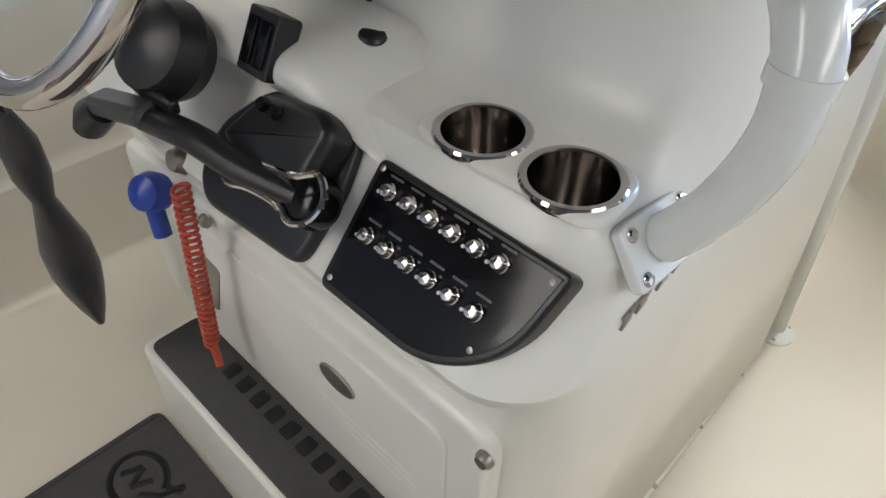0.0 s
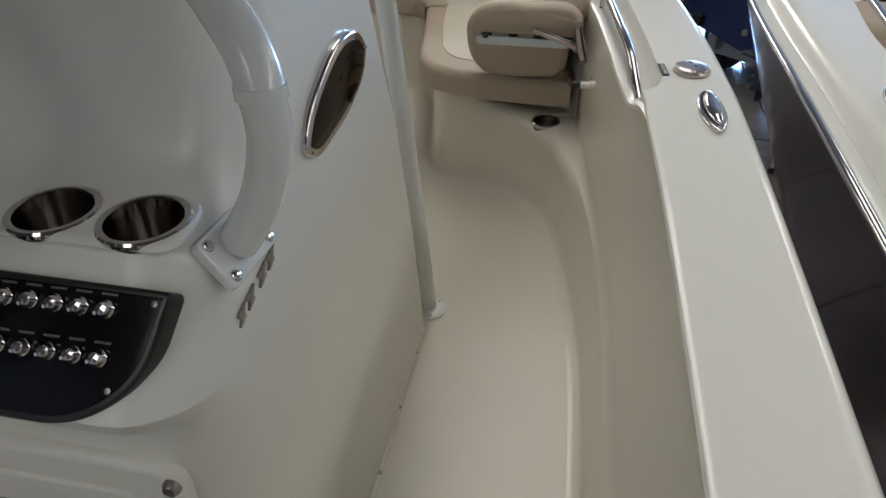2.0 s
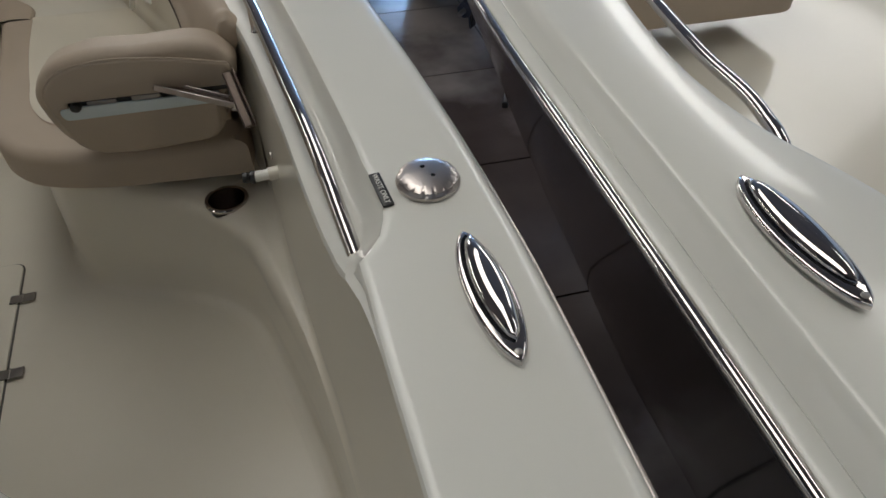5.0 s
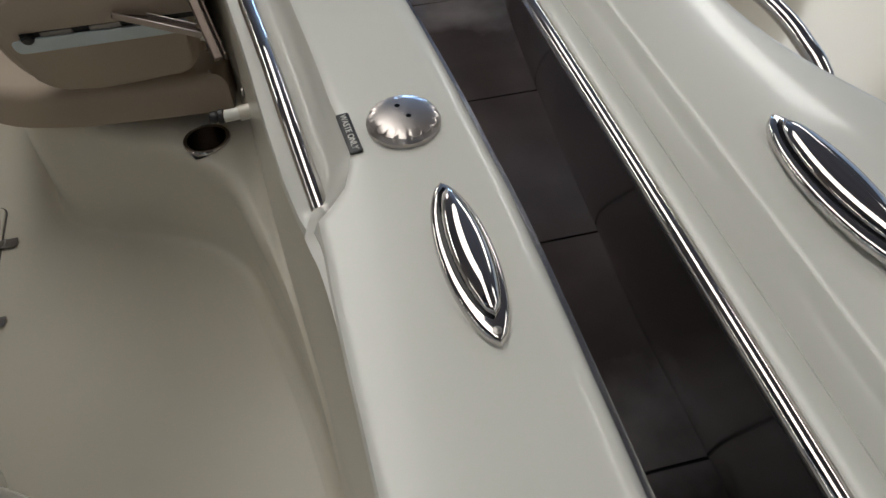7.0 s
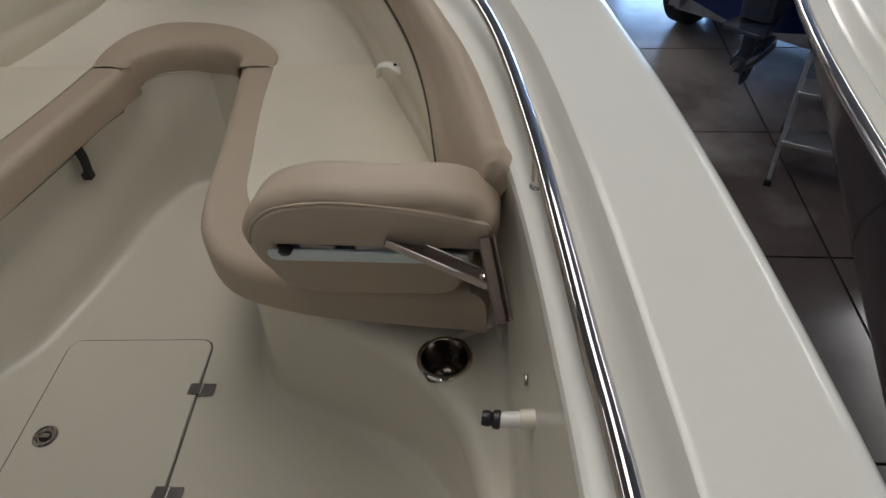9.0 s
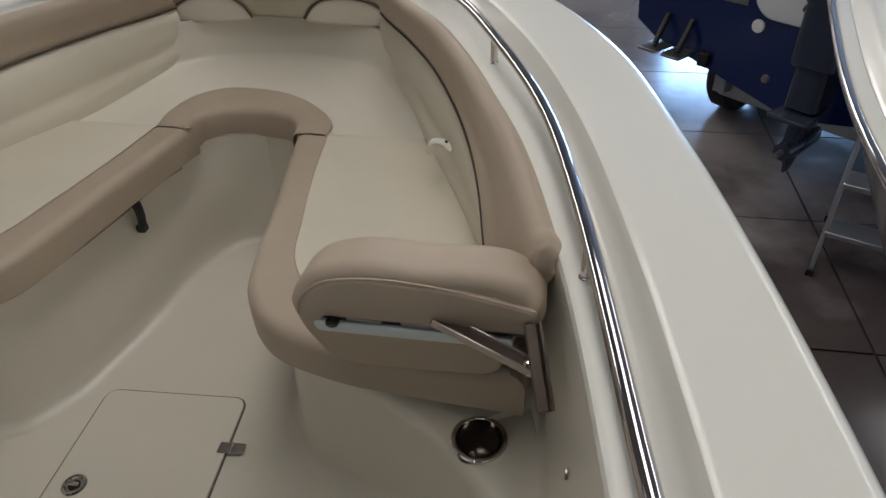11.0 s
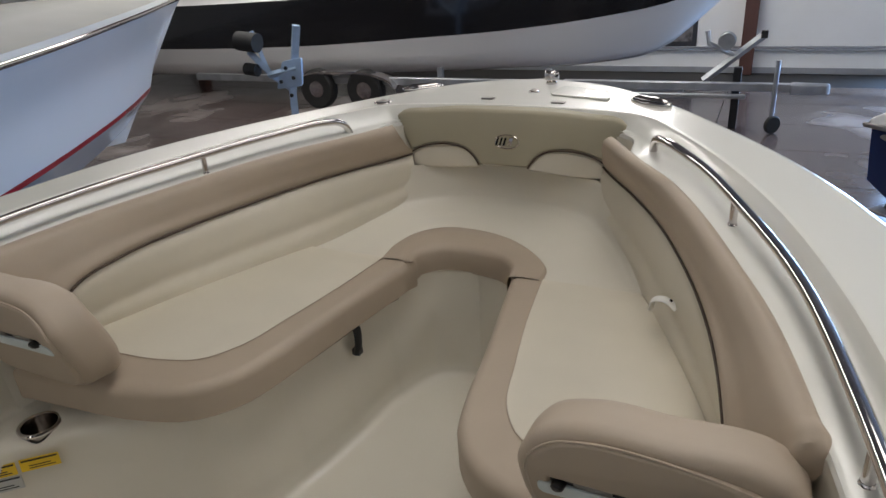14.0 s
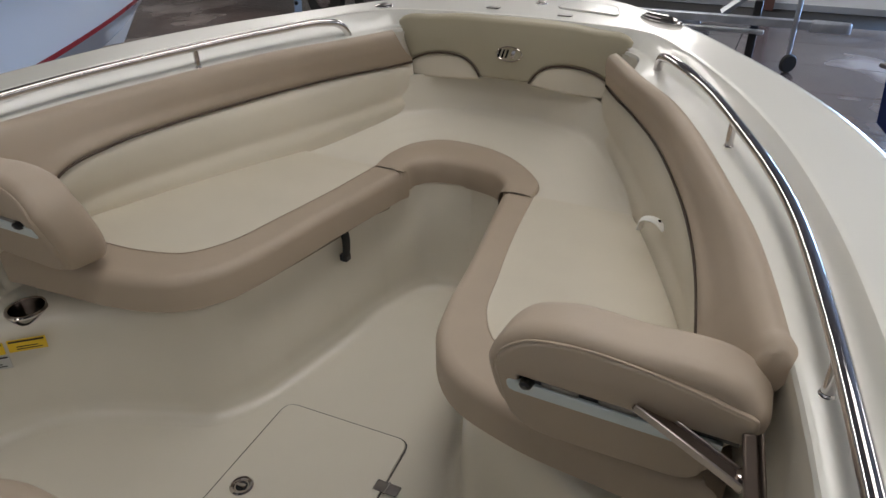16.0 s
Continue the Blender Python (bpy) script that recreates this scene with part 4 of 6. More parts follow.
def switch_panel():
    t = thing("switch_panel", slope(0.35, 0.08), "gloss black switch panel with two rows of chrome push buttons", "switch panel")
    o = round_poly([(0.213, 0.168), (0.219, -0.004), (0.40, -0.004), (0.478, 0.055), (0.497, 0.166)], [0.012, 0.012, 0.05, 0.05, 0.012], 8)
    part("bezel", pad(o, -0.03, 0.008, 0.005, SLOPE), BLACK, t, "dark raised bezel")
    part("face", pad(inset(o, 0.009).tolist(), 0.004, 0.0088, 0.0006, SLOPE, bottom=0.0003), GLOSSBLACK, t, "gloss black face")
    for row, v in enumerate((0.137, 0.080)):
        for k in range(6):
            u = 0.250 + 0.0338 * k + 0.002 * row
            m = SLOPE @ pose(u, v, 0.0085)
            b = part("button", lathe([(0.0105, 0), (0.0108, 0.003), (0.009, 0.005), (0.0085, 0.011), (0.0065, 0.0135), (0, 0.0145)], m, 18), CHROME, t, "chrome push button")
            part("print_bar", box(u - 0.010, u + 0.011, v + 0.0165, v + 0.0195, 0.0088, 0.0092, SLOPE), DIMPRINT, t, smooth=False)
            part("pilot_lamp", lathe([(0.0025, 0), (0.002, 0.0015), (0, 0.002)], SLOPE @ pose(u - 0.0155, v - 0.006, 0.0088), 8), WHITEPL, t)
    for u, v in ((0.225, 0.157), (0.478, 0.150), (0.438, 0.044), (0.232, 0.012)):
        part("screw", lathe([(0.004, 0), (0.004, 0.001), (0, 0.002)], SLOPE @ pose(u, v, 0.0088), 10), STEEL, t)


switch_panel()


def helm_pod():
    prof = [(-1.10, 0.985), (-1.125, 1.01), (-1.135, 1.035), (-1.125, 1.056), (-1.10, 1.066), (-1.05, 1.07), (-0.95, 1.072), (-0.90, 1.0)]
    p = spline([(0, y, z) for y, z in prof], np.linspace(0, 1, 30))
    rows = []
    for x in np.linspace(-0.5, 0.24, 40):
        s = min(1.0, max(0.0, (0.235 - x) / 0.17), max(0.0, (x + 0.5) / 0.05))
        s = s * s * (3 - 2 * s)
        rows.append([(x, y + 0.02 * (1 - s), 1.0 + (z - 1.0) * (0.3 + 0.7 * s) - 0.03 * (1 - s)) for _, y, z in p])
    bm = bmesh.new()
    grid(bm, rows)
    return bm


part("helm_pod", helm_pod(), CONGEL, CON, "raised helm moulding")
for x in (0.302, 0.428):
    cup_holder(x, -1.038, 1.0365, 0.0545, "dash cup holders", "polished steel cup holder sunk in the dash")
cut(console_body, [cutter(lathe([(0.051, -0.12), (0.051, 0.05)], pose(x, -1.038, 1.0385), 36)) for x in (0.302, 0.428)])
cup_surround = part("cup_surround", pad(round_poly([(0.225, -1.088), (0.235, -0.968), (0.485, -0.975), (0.497, -1.092)], 0.045, 8), 1.022, 1.0372, 0.008), CONGEL, CON)
cut(cup_surround, [cutter(lathe([(0.051, -0.12), (0.051, 0.05)], pose(x, -1.038, 1.0385), 36)) for x in (0.302, 0.428)])

WX = 0.5165


def side_window():
    t = thing("console_window", (WX, -0.55, 1.03), "dark tinted oval console window in a chrome frame", "window", "console windows")
    o = flat_spline([(-0.382, 1.045), (-0.415, 1.08), (-0.51, 1.104), (-0.62, 1.080), (-0.71, 1.03), (-0.735, 0.99), (-0.712, 0.968), (-0.595, 0.957), (-0.485, 0.972), (-0.41, 1.005), (-0.382, 1.045)], 60)[:-1]
    m = Matrix(((0, 0, 1, WX), (1, 0, 0, -0.018), (0, 1, 0, 0), (0, 0, 0, 1)))
    part("frame", pad(o, -0.004, 0.012, 0.007, m, bottom=0.001), CHROME, t, "chrome frame")
    part("glass", pad(inset(o, 0.016).tolist(), 0.006, 0.0125, 0.001, m, bottom=0.0005), material("tinted_glass", (0.014, 0.006, 0.004), 0.06, spec=0.12, vary=0.1), t, "dark tinted glass")
    for k in range(0, 59, 8):
        y, z = inset(o, 0.008)[k]
        part("screw", lathe([(0.003, 0), (0.003, 0.001), (0, 0.0015)], m @ pose(y, z, 0.012), 8), STEEL, t)


side_window()


def badge_chips():
    """The raised model badge on the console's side."""
    t = thing("side_badge", (WX, -0.98, 0.9), "raised metallic badge strokes on the console side", "badge")
    m = Matrix(((0, 0, 1, WX + 0.005), (1, 0, 0, -1.040), (0, 1, 0, 0.882), (0, 0, 0, 1))) @ pose(0, 0, 0, 0, 0, 11)
    for k, (a, w) in enumerate(((0.0, 0.022), (0.03, 0.024), (0.072, 0.026), (0.105, 0.026))):
        part("stroke", pad([(a, -0.010), (a + w * 0.55, -0.010), (a + w + 0.008, 0.012), (a + w * 0.45 + 0.008, 0.012)], -0.001, 0.003, 0.001, m, bottom=0.0003), STEEL, t)
        part("stroke", pad([(a + w * 0.5, -0.010), (a + w, -0.008), (a + w * 0.6, 0.012), (a + w * 0.1, 0.010)], -0.001, 0.0026, 0.001, m, bottom=0.0003), STEEL, t)


badge_chips()


def tower():
    t = thing("roof_frame", (0.5, -0.5, 0), "white powder-coated tube frame of the boat's roof, bolted to deck and console", "frame")
    for sx in (1, -1):
        N = Vector((0.79, 0.07, 0.61)).normalized()
        c = Vector((0.517, -0.991, 0.979))
        b = Vector((0.0, 1.0, -0.08)).normalized()
        a = b.cross(N).normalized()
        m = Matrix((a, b, N)).transposed().to_4x4()
        m.translation = c
        part("base_plate", mirror(pad(round_poly([(-0.038, -0.066), (0.038, -0.066), (0.038, 0.066), (-0.038, 0.066)], 0.012), -0.012, 0.006, 0.004, m), sx), POWDER, t, "white base plate")
        for du, dv in ((-0.025, -0.05), (0.025, -0.05), (0.025, 0.05), (-0.025, 0.05)):
            part("bolt", mirror(lathe([(0.0085, 0), (0.0085, 0.002), (0.006, 0.005), (0, 0.006)], m @ pose(du, dv, 0.006), 12), sx), CHROME, t)
        leg = [(0.522, -0.995, 0.985), (0.552, -0.992, 1.03), (0.578, -0.988, 1.09), (0.59, -0.988, 1.15), (0.588, -0.99, 1.205)]
        part("rear_leg", mirror(tube(leg, 0.027, 20, smooth=24), sx), POWDER, t)
        up = [(0.592, -0.992, 1.188), (0.580, -0.978, 1.222), (0.550, -0.952, 1.256), (0.517, -0.93, 1.287), (0.46, -0.885, 1.36), (0.43, -0.85, 1.5), (0.42, -0.8, 1.95)]
        part("upper_leg", mirror(tube(up, 0.0285, 20, smooth=30), sx), POWDER, t)
        part("collar", mirror(tube([(0.589, -0.99, 1.188), (0.589, -0.989, 1.204)], 0.0305, 20), sx), POWDER, t)
        part("front_leg", mirror(tube([(0.535, 0.04, 0.0), (0.515, -0.04, 0.5), (0.495, -0.122, 1.0), (0.45, -0.28, 1.95)], 0.025, 18), sx), POWDER, t)
        part("foot", mirror(lathe([(0.056, -0.002), (0.056, 0.004), (0.05, 0.008), (0.03, 0.014), (0, 0.014)], pose(0.535, 0.032, 0.0), 26), sx), POWDER, t, "round white foot flange")
        for a in (-120, 0, 120):
            part("foot_screw", mirror(lathe([(0.006, 0.004), (0.006, 0.008), (0, 0.0105)], pose(0.535 + 0.042 * math.cos(radians(a - 70)), 0.032 + 0.042 * math.sin(radians(a - 70)), 0.002), 10), sx), STEEL, t)
    # roof panel over the helm
    part("roof", pad(round_poly([(-0.85, -1.75), (0.85, -1.75), (0.8, 0.15), (-0.8, 0.15)], 0.12, 8), 1.95, 2.0, 0.02), material("roof_canvas", (0.06, 0.06, 0.065), 0.8, vary=0.1, bump=0.3), t, "dark canvas roof")


tower()


def console_flange():
    for sx in (1, -1):
        part("flange", mirror(pad(round_poly([(0.50, -1.16), (0.558, -1.14), (0.545, -0.13), (0.50, -0.09)], 0.01), -0.001, 0.010, 0.006), sx), CONGEL, CON, "moulded base flange")
        for y in (-0.186, -0.41, -0.63, -0.86):
            part("flange_screw", mirror(lathe([(0.007, 0.009), (0.007, 0.0115), (0, 0.0135)], pose(0.538 - 0.02 * y * 0.6, y, 0.0), 10), sx), STEEL, CON)


console_flange()


def aft_face():
    m = Matrix(((1, 0, 0, 0), (0, 0, -1, -1.163), (0, 1, 0, 0), (0, 0, 0, 1)))
    part("door_frame", pad(round_poly([(-0.47, 0.33), (0.47, 0.33), (0.47, 0.74), (-0.47, 0.74)], 0.05, 6), -0.01, 0.022, 0.014, m), CONGEL, CON, "moulded door surround")
    d = part("door", pad(round_poly([(-0.38, 0.34), (0.40, 0.34), (0.40, 0.68), (-0.38, 0.68)], 0.03, 5), 0.015, 0.028, 0.005, m), CONGEL, CON, "white access door")
    part("badge", pad([(0.17 + 0.042 * math.cos(a), 0.59 + 0.024 * math.sin(a)) for a in np.linspace(0, 2 * math.pi, 28, endpoint=False)], 0.027, 0.033, 0.003, m, bottom=0.0005), STEEL, d, "oval metal badge")
    for k in range(3):
        part("print_bar", box(0.10 + 0.03 * k, 0.34, 0.50 - 0.022 * k, 0.508 - 0.022 * k, 0.0275, 0.0285, m), WHITEPL, d)
    for x, z in ((0.47, 0.725), (-0.15, 0.725)):
        part("catch", lathe([(0.013, 0), (0.013, 0.006), (0.009, 0.012), (0, 0.012)], m @ pose(x, z, 0.03), 14), STEEL, CON, "grey catch")
    part("side_vent", pad(round_poly([(-0.30, 0.44), (-0.22, 0.44), (-0.16, 0.60), (-0.24, 0.60)], 0.02), 0.02, 0.03, 0.004, m), STEEL, CON, "grey oval vent")
    st = thing("foot_rest", (0, -1.23, 0), "white moulded foot rest with a grey foam pad", "foot rest")
    part("block", pad(round_poly([(-0.43, -1.31), (0.45, -1.31), (0.45, -1.15), (-0.43, -1.15)], 0.03), 0.0, 0.262, 0.012), CONGEL, st)
    p = part("foam_pad", pad(round_poly([(-0.405, -1.295), (0.43, -1.295), (0.43, -1.168), (-0.405, -1.168)], 0.025), 0.258, 0.272, 0.003), FOAM, st, "grey foam pad")
    for k in range(10):
        x = -0.23 + 0.052 * k
        part("print_stroke", pad(round_poly([(x, -1.225), (x + 0.034, -1.225), (x + 0.034, -1.185), (x, -1.185)], 0.008), 0.270, 0.2728, 0.0005, bottom=0.0002), BLACK, p, "black printed stroke")
    mt = thing("deck_mat", (0, -1.6, 0), "grey foam deck mat with a round black printed emblem", "mat")
    part("sheet", pad(round_poly([(-0.445, -1.325), (-0.445, -2.0), (0.45, -2.0), (0.45, -1.325)], 0.03), 0.0, 0.012, 0.003), FOAM, mt)
    ring = [(-0.305 + 0.072 * math.cos(a), -1.452 + 0.06 * math.sin(a), 0.0125) for a in np.linspace(0.5, 5.7, 28)]
    part("emblem_ring", tube(ring, 0.008, 8, flat=0.15), BLACK, mt, "black printed ring")
    for x0, y0, x1, y1 in ((-0.345, -1.475, -0.325, -1.43), (-0.325, -1.43, -0.30, -1.475), (-0.30, -1.475, -0.28, -1.43), (-0.27, -1.47, -0.235, -1.44), (-0.24, -1.415, -0.205, -1.40), (-0.235, -1.44, -0.215, -1.385)):
        part("emblem_stroke", tube([(x0, y0, 0.0125), (x1, y1, 0.0125)], 0.008, 8, flat=0.15), BLACK, mt)
    part("seam", tube([(-0.43, -1.34, 0.0122), (-0.43, -1.95, 0.0122)], 0.002, 6, flat=0.3), BLACK, mt)


aft_face()


def throttle():
    t = thing("throttle_control", slope(0.06, 0.08), "black throttle control with a grey grip and chrome trim", "throttle")
    o = round_poly([(-0.058, 0.02), (-0.02, -0.014), (0.185, -0.002), (0.194, 0.10), (0.18, 0.168), (0.142, 0.19), (0.0, 0.172), (-0.062, 0.095)], [0.03, 0.03, 0.025, 0.02, 0.02, 0.02, 0.03, 0.03], 5)
    part("base", pad(o, -0.004, 0.018, 0.010, SLOPE), BLACK, t, "black base")
    part("housing", pad(round_poly([(-0.005, 0.088), (0.07, 0.066), (0.172, 0.085), (0.176, 0.165), (0.145, 0.184), (0.04, 0.170)], [0.02, 0.02, 0.02, 0.015, 0.02, 0.03], 5), 0.012, 0.060, 0.016, SLOPE), BLACK, t, "angular black housing")
    part("housing_step", pad(round_poly([(0.05, 0.06), (0.17, 0.07), (0.172, 0.115), (0.06, 0.10)], 0.015, 4), 0.012, 0.050, 0.012, SLOPE), BLACK, t)
    for u in (0.055, 0.082):
        part("key", lathe([(0.008, 0), (0.010, 0.004), (0.008, 0.011), (0, 0.012)], SLOPE @ pose(u, 0.150, 0.058), 14), GLOSSBLACK, t, "small round button")
    part("hub", lathe([(0.033, 0.0), (0.036, 0.012), (0.033, 0.040), (0.024, 0.046), (0, 0.047)], SLOPE @ pose(0.172, 0.080, 0.014), 24), GLOSSBLACK, t, "round pivot hub")
    ring = [(0.070, 0.062), (0.078, 0.078), (0.13, 0.090), (0.190, 0.104), (0.222, 0.120), (0.245, 0.10), (0.243, 0.075), (0.218, 0.055), (0.185, 0.062), (0.13, 0.058), (0.084, 0.050), (0.070, 0.062)]
    part("chrome_trim", tube(spline([tuple(slope(u - 0.033, v - 0.005, 0.060)) for u, v in ring], np.linspace(0, 1, 80)), 0.0048, 8), CHROME, t, "chrome trim loop")
    arm = [tuple(slope(u, v, h)) for u, v, h in ((0.165, 0.080, 0.045), (0.08, 0.070, 0.066), (-0.01, 0.068, 0.086), (-0.10, 0.055, 0.092))]
    part("lever", tube(arm, [0.020] * 4 + [0.022] * 10, 12, smooth=14, flat=0.8), BLACK, t, "black lever")
    grey = material("grey_grip", (0.05, 0.05, 0.055), 0.45, vary=0.1)
    part("grip", bar(slope(-0.085, 0.062, 0.10), slope(-0.20, 0.034, 0.105), 0.042, 0.030), grey, t, "grey grip block", bevel=0.009)
    part("trim_button", bar(slope(-0.05, 0.088, 0.095), slope(-0.13, 0.085, 0.10), 0.016, 0.022), BLACK, t, bevel=0.005)
    part("grip_cap", tube([tuple(slope(-0.185, 0.03, 0.10)), tuple(slope(-0.215, 0.012, 0.09)), tuple(slope(-0.23, -0.012, 0.08))], [0.024, 0.032, 0.026], 16, flat=0.85), BLACK, t, "rounded black grip end")


throttle()


def steering():
    t = thing("steering_wheel", (0, -1.28, 1.25), "polished steel steering wheel with a black hub", "steering wheel")
    c = Vector((-0.03, -1.30, 1.30))
    N = Vector((0, -0.85, 0.53)).normalized()
    u = Vector((1, 0, 0))
    v = N.cross(u)
    ring = [c + u * 0.22 * math.cos(a) + v * 0.22 * math.sin(a) for a in np.linspace(0, 2 * math.pi, 65)]
    part("rim", tube(ring, 0.016, 14), CHROME, t, "polished rim")
    for a in (90, 210, 330):
        d = u * math.cos(radians(a)) + v * math.sin(radians(a))
        part("spoke", tube([c + d * 0.03 - N * 0.06, c + d * 0.13 - N * 0.03, c + d * 0.215], 0.009, 10), CHROME, t)
    m = Matrix((u, v, N)).transposed().to_4x4()
    m.translation = c - N * 0.06
    part("hub", lathe([(0.03, -0.06), (0.055, -0.03), (0.06, 0.0), (0.045, 0.03), (0, 0.04)], m, 24), BLACK, t, "black hub")
    part("shaft", tube([c - N * 0.05, c - N * 0.28], 0.025, 14), BLACK, t)
    part("gauge_pod", lathe([(0.06, -0.03), (0.072, 0.0), (0.06, 0.035), (0.03, 0.05), (0, 0.052)], pose(-0.13, -1.19, 1.03, 50, 0, 10), 24), BLACK, t, "round black boss")


steering()


def dash_bits():
    t = thing("dash_switch", (0.06, -1.1, 1.07), "black rocker switch plate on the dash", "switch")
    m = pose(0.002, -1.12, 1.064, 62, 0, 0)
    part("plate", pad(round_poly([(-0.032, -0.042), (0.032, -0.042), (0.032, 0.042), (-0.032, 0.042)], 0.006), -0.03, 0.010, 0.003, m), BLACK, t)
    for k in (-0.014, 0.014):
        part("rocker", pad(round_poly([(k - 0.01, -0.03), (k + 0.01, -0.03), (k + 0.01, 0.03), (k - 0.01, 0.03)], 0.003), 0.008, 0.014, 0.003, m), GLOSSBLACK, t)
    t = thing("horn_button", (0.17, -1.05, 1.06), "round black push button on the dash", "button")
    part("cap", lathe([(0.018, -0.02), (0.02, 0.002), (0.017, 0.006), (0, 0.007)], pose(0.086, -1.012, 1.066, 0, 8, 0), 18), BLACK, t)
    t = thing("gauge_display", (0.1, -0.93, 1.2), "black square instrument display set in the upper dash", "display")
    m = pose(-0.072, -0.935, 1.135, 74, 0, 0)
    part("bezel", pad(round_poly([(-0.075, -0.07), (0.075, -0.07), (0.075, 0.08), (-0.075, 0.08)], 0.012), -0.09, 0.014, 0.006, m), BLACK, t)
    part("screen", pad(round_poly([(-0.062, -0.055), (0.062, -0.055), (0.062, 0.068), (-0.062, 0.068)], 0.006), 0.010, 0.0148, 0.0006, m), GLOSSBLACK, t)
    t = thing("kill_switch", (-0.28, -1.21, 0.5), "red coiled safety lanyard with a blue clip hanging from the dash", "lanyard")
    BLUE = material("blue_plastic", (0.015, 0.05, 0.35), 0.35, vary=0.1)
    RED = material("red_coil", (0.45, 0.06, 0.03), 0.4, vary=0.1)
    part("clip", lathe([(0.012, -0.03), (0.032, -0.02), (0.036, 0.0), (0.03, 0.02), (0.015, 0.028), (0, 0.03)], pose(-0.242, -1.235, 0.755, 60, 0, 20), 18), BLUE, t, "blue plastic clip")
    part("clip_tail", tube([(-0.235, -1.24, 0.74), (-0.222, -1.245, 0.68)], 0.016, 10), BLUE, t)
    n = 26
    coil = []
    for k in range(n * 10):
        s = k / (n * 10)
        c = Vector((-0.095, -1.24, 0.85)).lerp(Vector((-0.145, -1.25, 0.46)), s)
        a = k * 2 * math.pi / 10
        coil.append((c.x + 0.013 * math.cos(a), c.y + 0.013 * math.sin(a), c.z))
    part("coil", tube(coil, 0.0035, 6), RED, t, "red coiled cord")
    part("end_hook", tube([(-0.145, -1.25, 0.465), (-0.142, -1.25, 0.43), (-0.13, -1.255, 0.41)], 0.008, 8), RED, t)
    part("socket", lathe([(0.02, -0.03), (0.024, 0.0), (0.016, 0.02), (0, 0.022)], pose(-0.13, -1.21, 0.865, 70, 0, 0), 16), STEEL, t)
    t = thing("hanging_pod", (-0.5, -1.42, 0.7), "dark grey tapered pod hanging by a cord from the wheel", "pod")
    top, tip = Vector((-0.325, -1.37, 0.93)), Vector((-0.418, -1.36, 0.39))
    f = [0.012, 0.03, 0.03, 0.018, 0.03, 0.043, 0.044, 0.036, 0.024, 0.008]
    part("shell", tube([tuple(top.lerp(tip, k / 9)) for k in range(10)], f, 16), material("grey_shell", (0.035, 0.035, 0.037), 0.35, vary=0.15), t)
    part("cord", tube([tuple(top), (-0.30, -1.375, 1.02), (-0.21, -1.36, 1.19)], 0.004, 6), BLACK, t)


dash_bits()


def forward_seat():
    t = thing("console_front_seat", (0, 0.1, 0), "cream moulded seat on the console front with a tan vinyl cushion", "seat")
    part("base", pad(round_poly([(-0.36, -0.1), (0.36, -0.1), (0.33, 0.24), (0.2, 0.33), (-0.2, 0.33), (-0.33, 0.24)], 0.08, 5), 0.0, 0.37, 0.01), CONGEL, t)
    part("cushion", pad(round_poly([(-0.40, -0.06), (0.40, -0.06), (0.385, 0.25), (0.25, 0.375), (-0.25, 0.375), (-0.385, 0.25)], [0.02, 0.02, 0.12, 0.12, 0.12, 0.12], 7), 0.37, 0.47, 0.03), TAN, t, "tan vinyl cushion")


forward_seat()


# ---- neighbouring boat alongside ----
DARKHULL = material("black_hull", (0.008, 0.008, 0.01), 0.12, coat=0.4, vary=0.1, scale=1)
NB = thing("neighbour_boat", (2.8, 0, FLOOR_Z + 0.3), "white-decked boat with a black hull standing alongside", "boat")
NB_OUT = [(1.492, -3.2), (1.492, -1.0), (1.488, 0.0), (1.482, 0.7), (1.512, 1.25), (1.585, 1.65), (1.72, 2.18), (1.95, 2.75), (2.3, 3.2), (2.8, 3.4)]


def nb_line(d, dz):
    p = np.array(NB_OUT)
    g = np.gradient(p, axis=0)
    g /= np.linalg.norm(g, axis=1)[:, None]
    q = p + np.stack([g[:, 1], -g[:, 0]], 1) * d
    return [(x, y, 0.84 + 0.03 * y + dz) for x, y in q]


NB_WIDE = [0.30, 0.30, 0.262, 0.262, 0.27, 0.28, 0.28, 0.28, 0.28, 0.28]
NB_OUT[2:3] = [(1.489, -0.06), (1.488, 0.03)]
NB_WIDE[2:3] = [0.30, 0.262]


def nb_inner(d, dz):
    a, b = np.array(nb_line(0.0, dz)), np.array(nb_line(1.0, dz))
    return [tuple(p + (q - p) * (w + d) * (1, 1, 0)) for p, q, w in zip(a, b, NB_WIDE)]


part("side_deck", loft([nb_line(0.0, -0.03), nb_line(0.002, -0.004), nb_line(0.008, 0.0), nb_line(0.030, 0.002), nb_line(0.034, -0.001), nb_line(0.040, 0.004), nb_line(0.052, 0.022), nb_line(0.064, 0.036), nb_line(0.072, 0.040), nb_line(0.085, 0.041), nb_inner(-0.02, 0.046), nb_inner(-0.008, 0.042), nb_inner(-0.002, 0.03), nb_inner(0.0, -0.05)], 160), CAPGEL, NB, "glossy white side deck")


def nb_low(d, dz, f):
    return [(x, y * f if y > 0 else y, z) for x, y, z in nb_line(d, dz)]


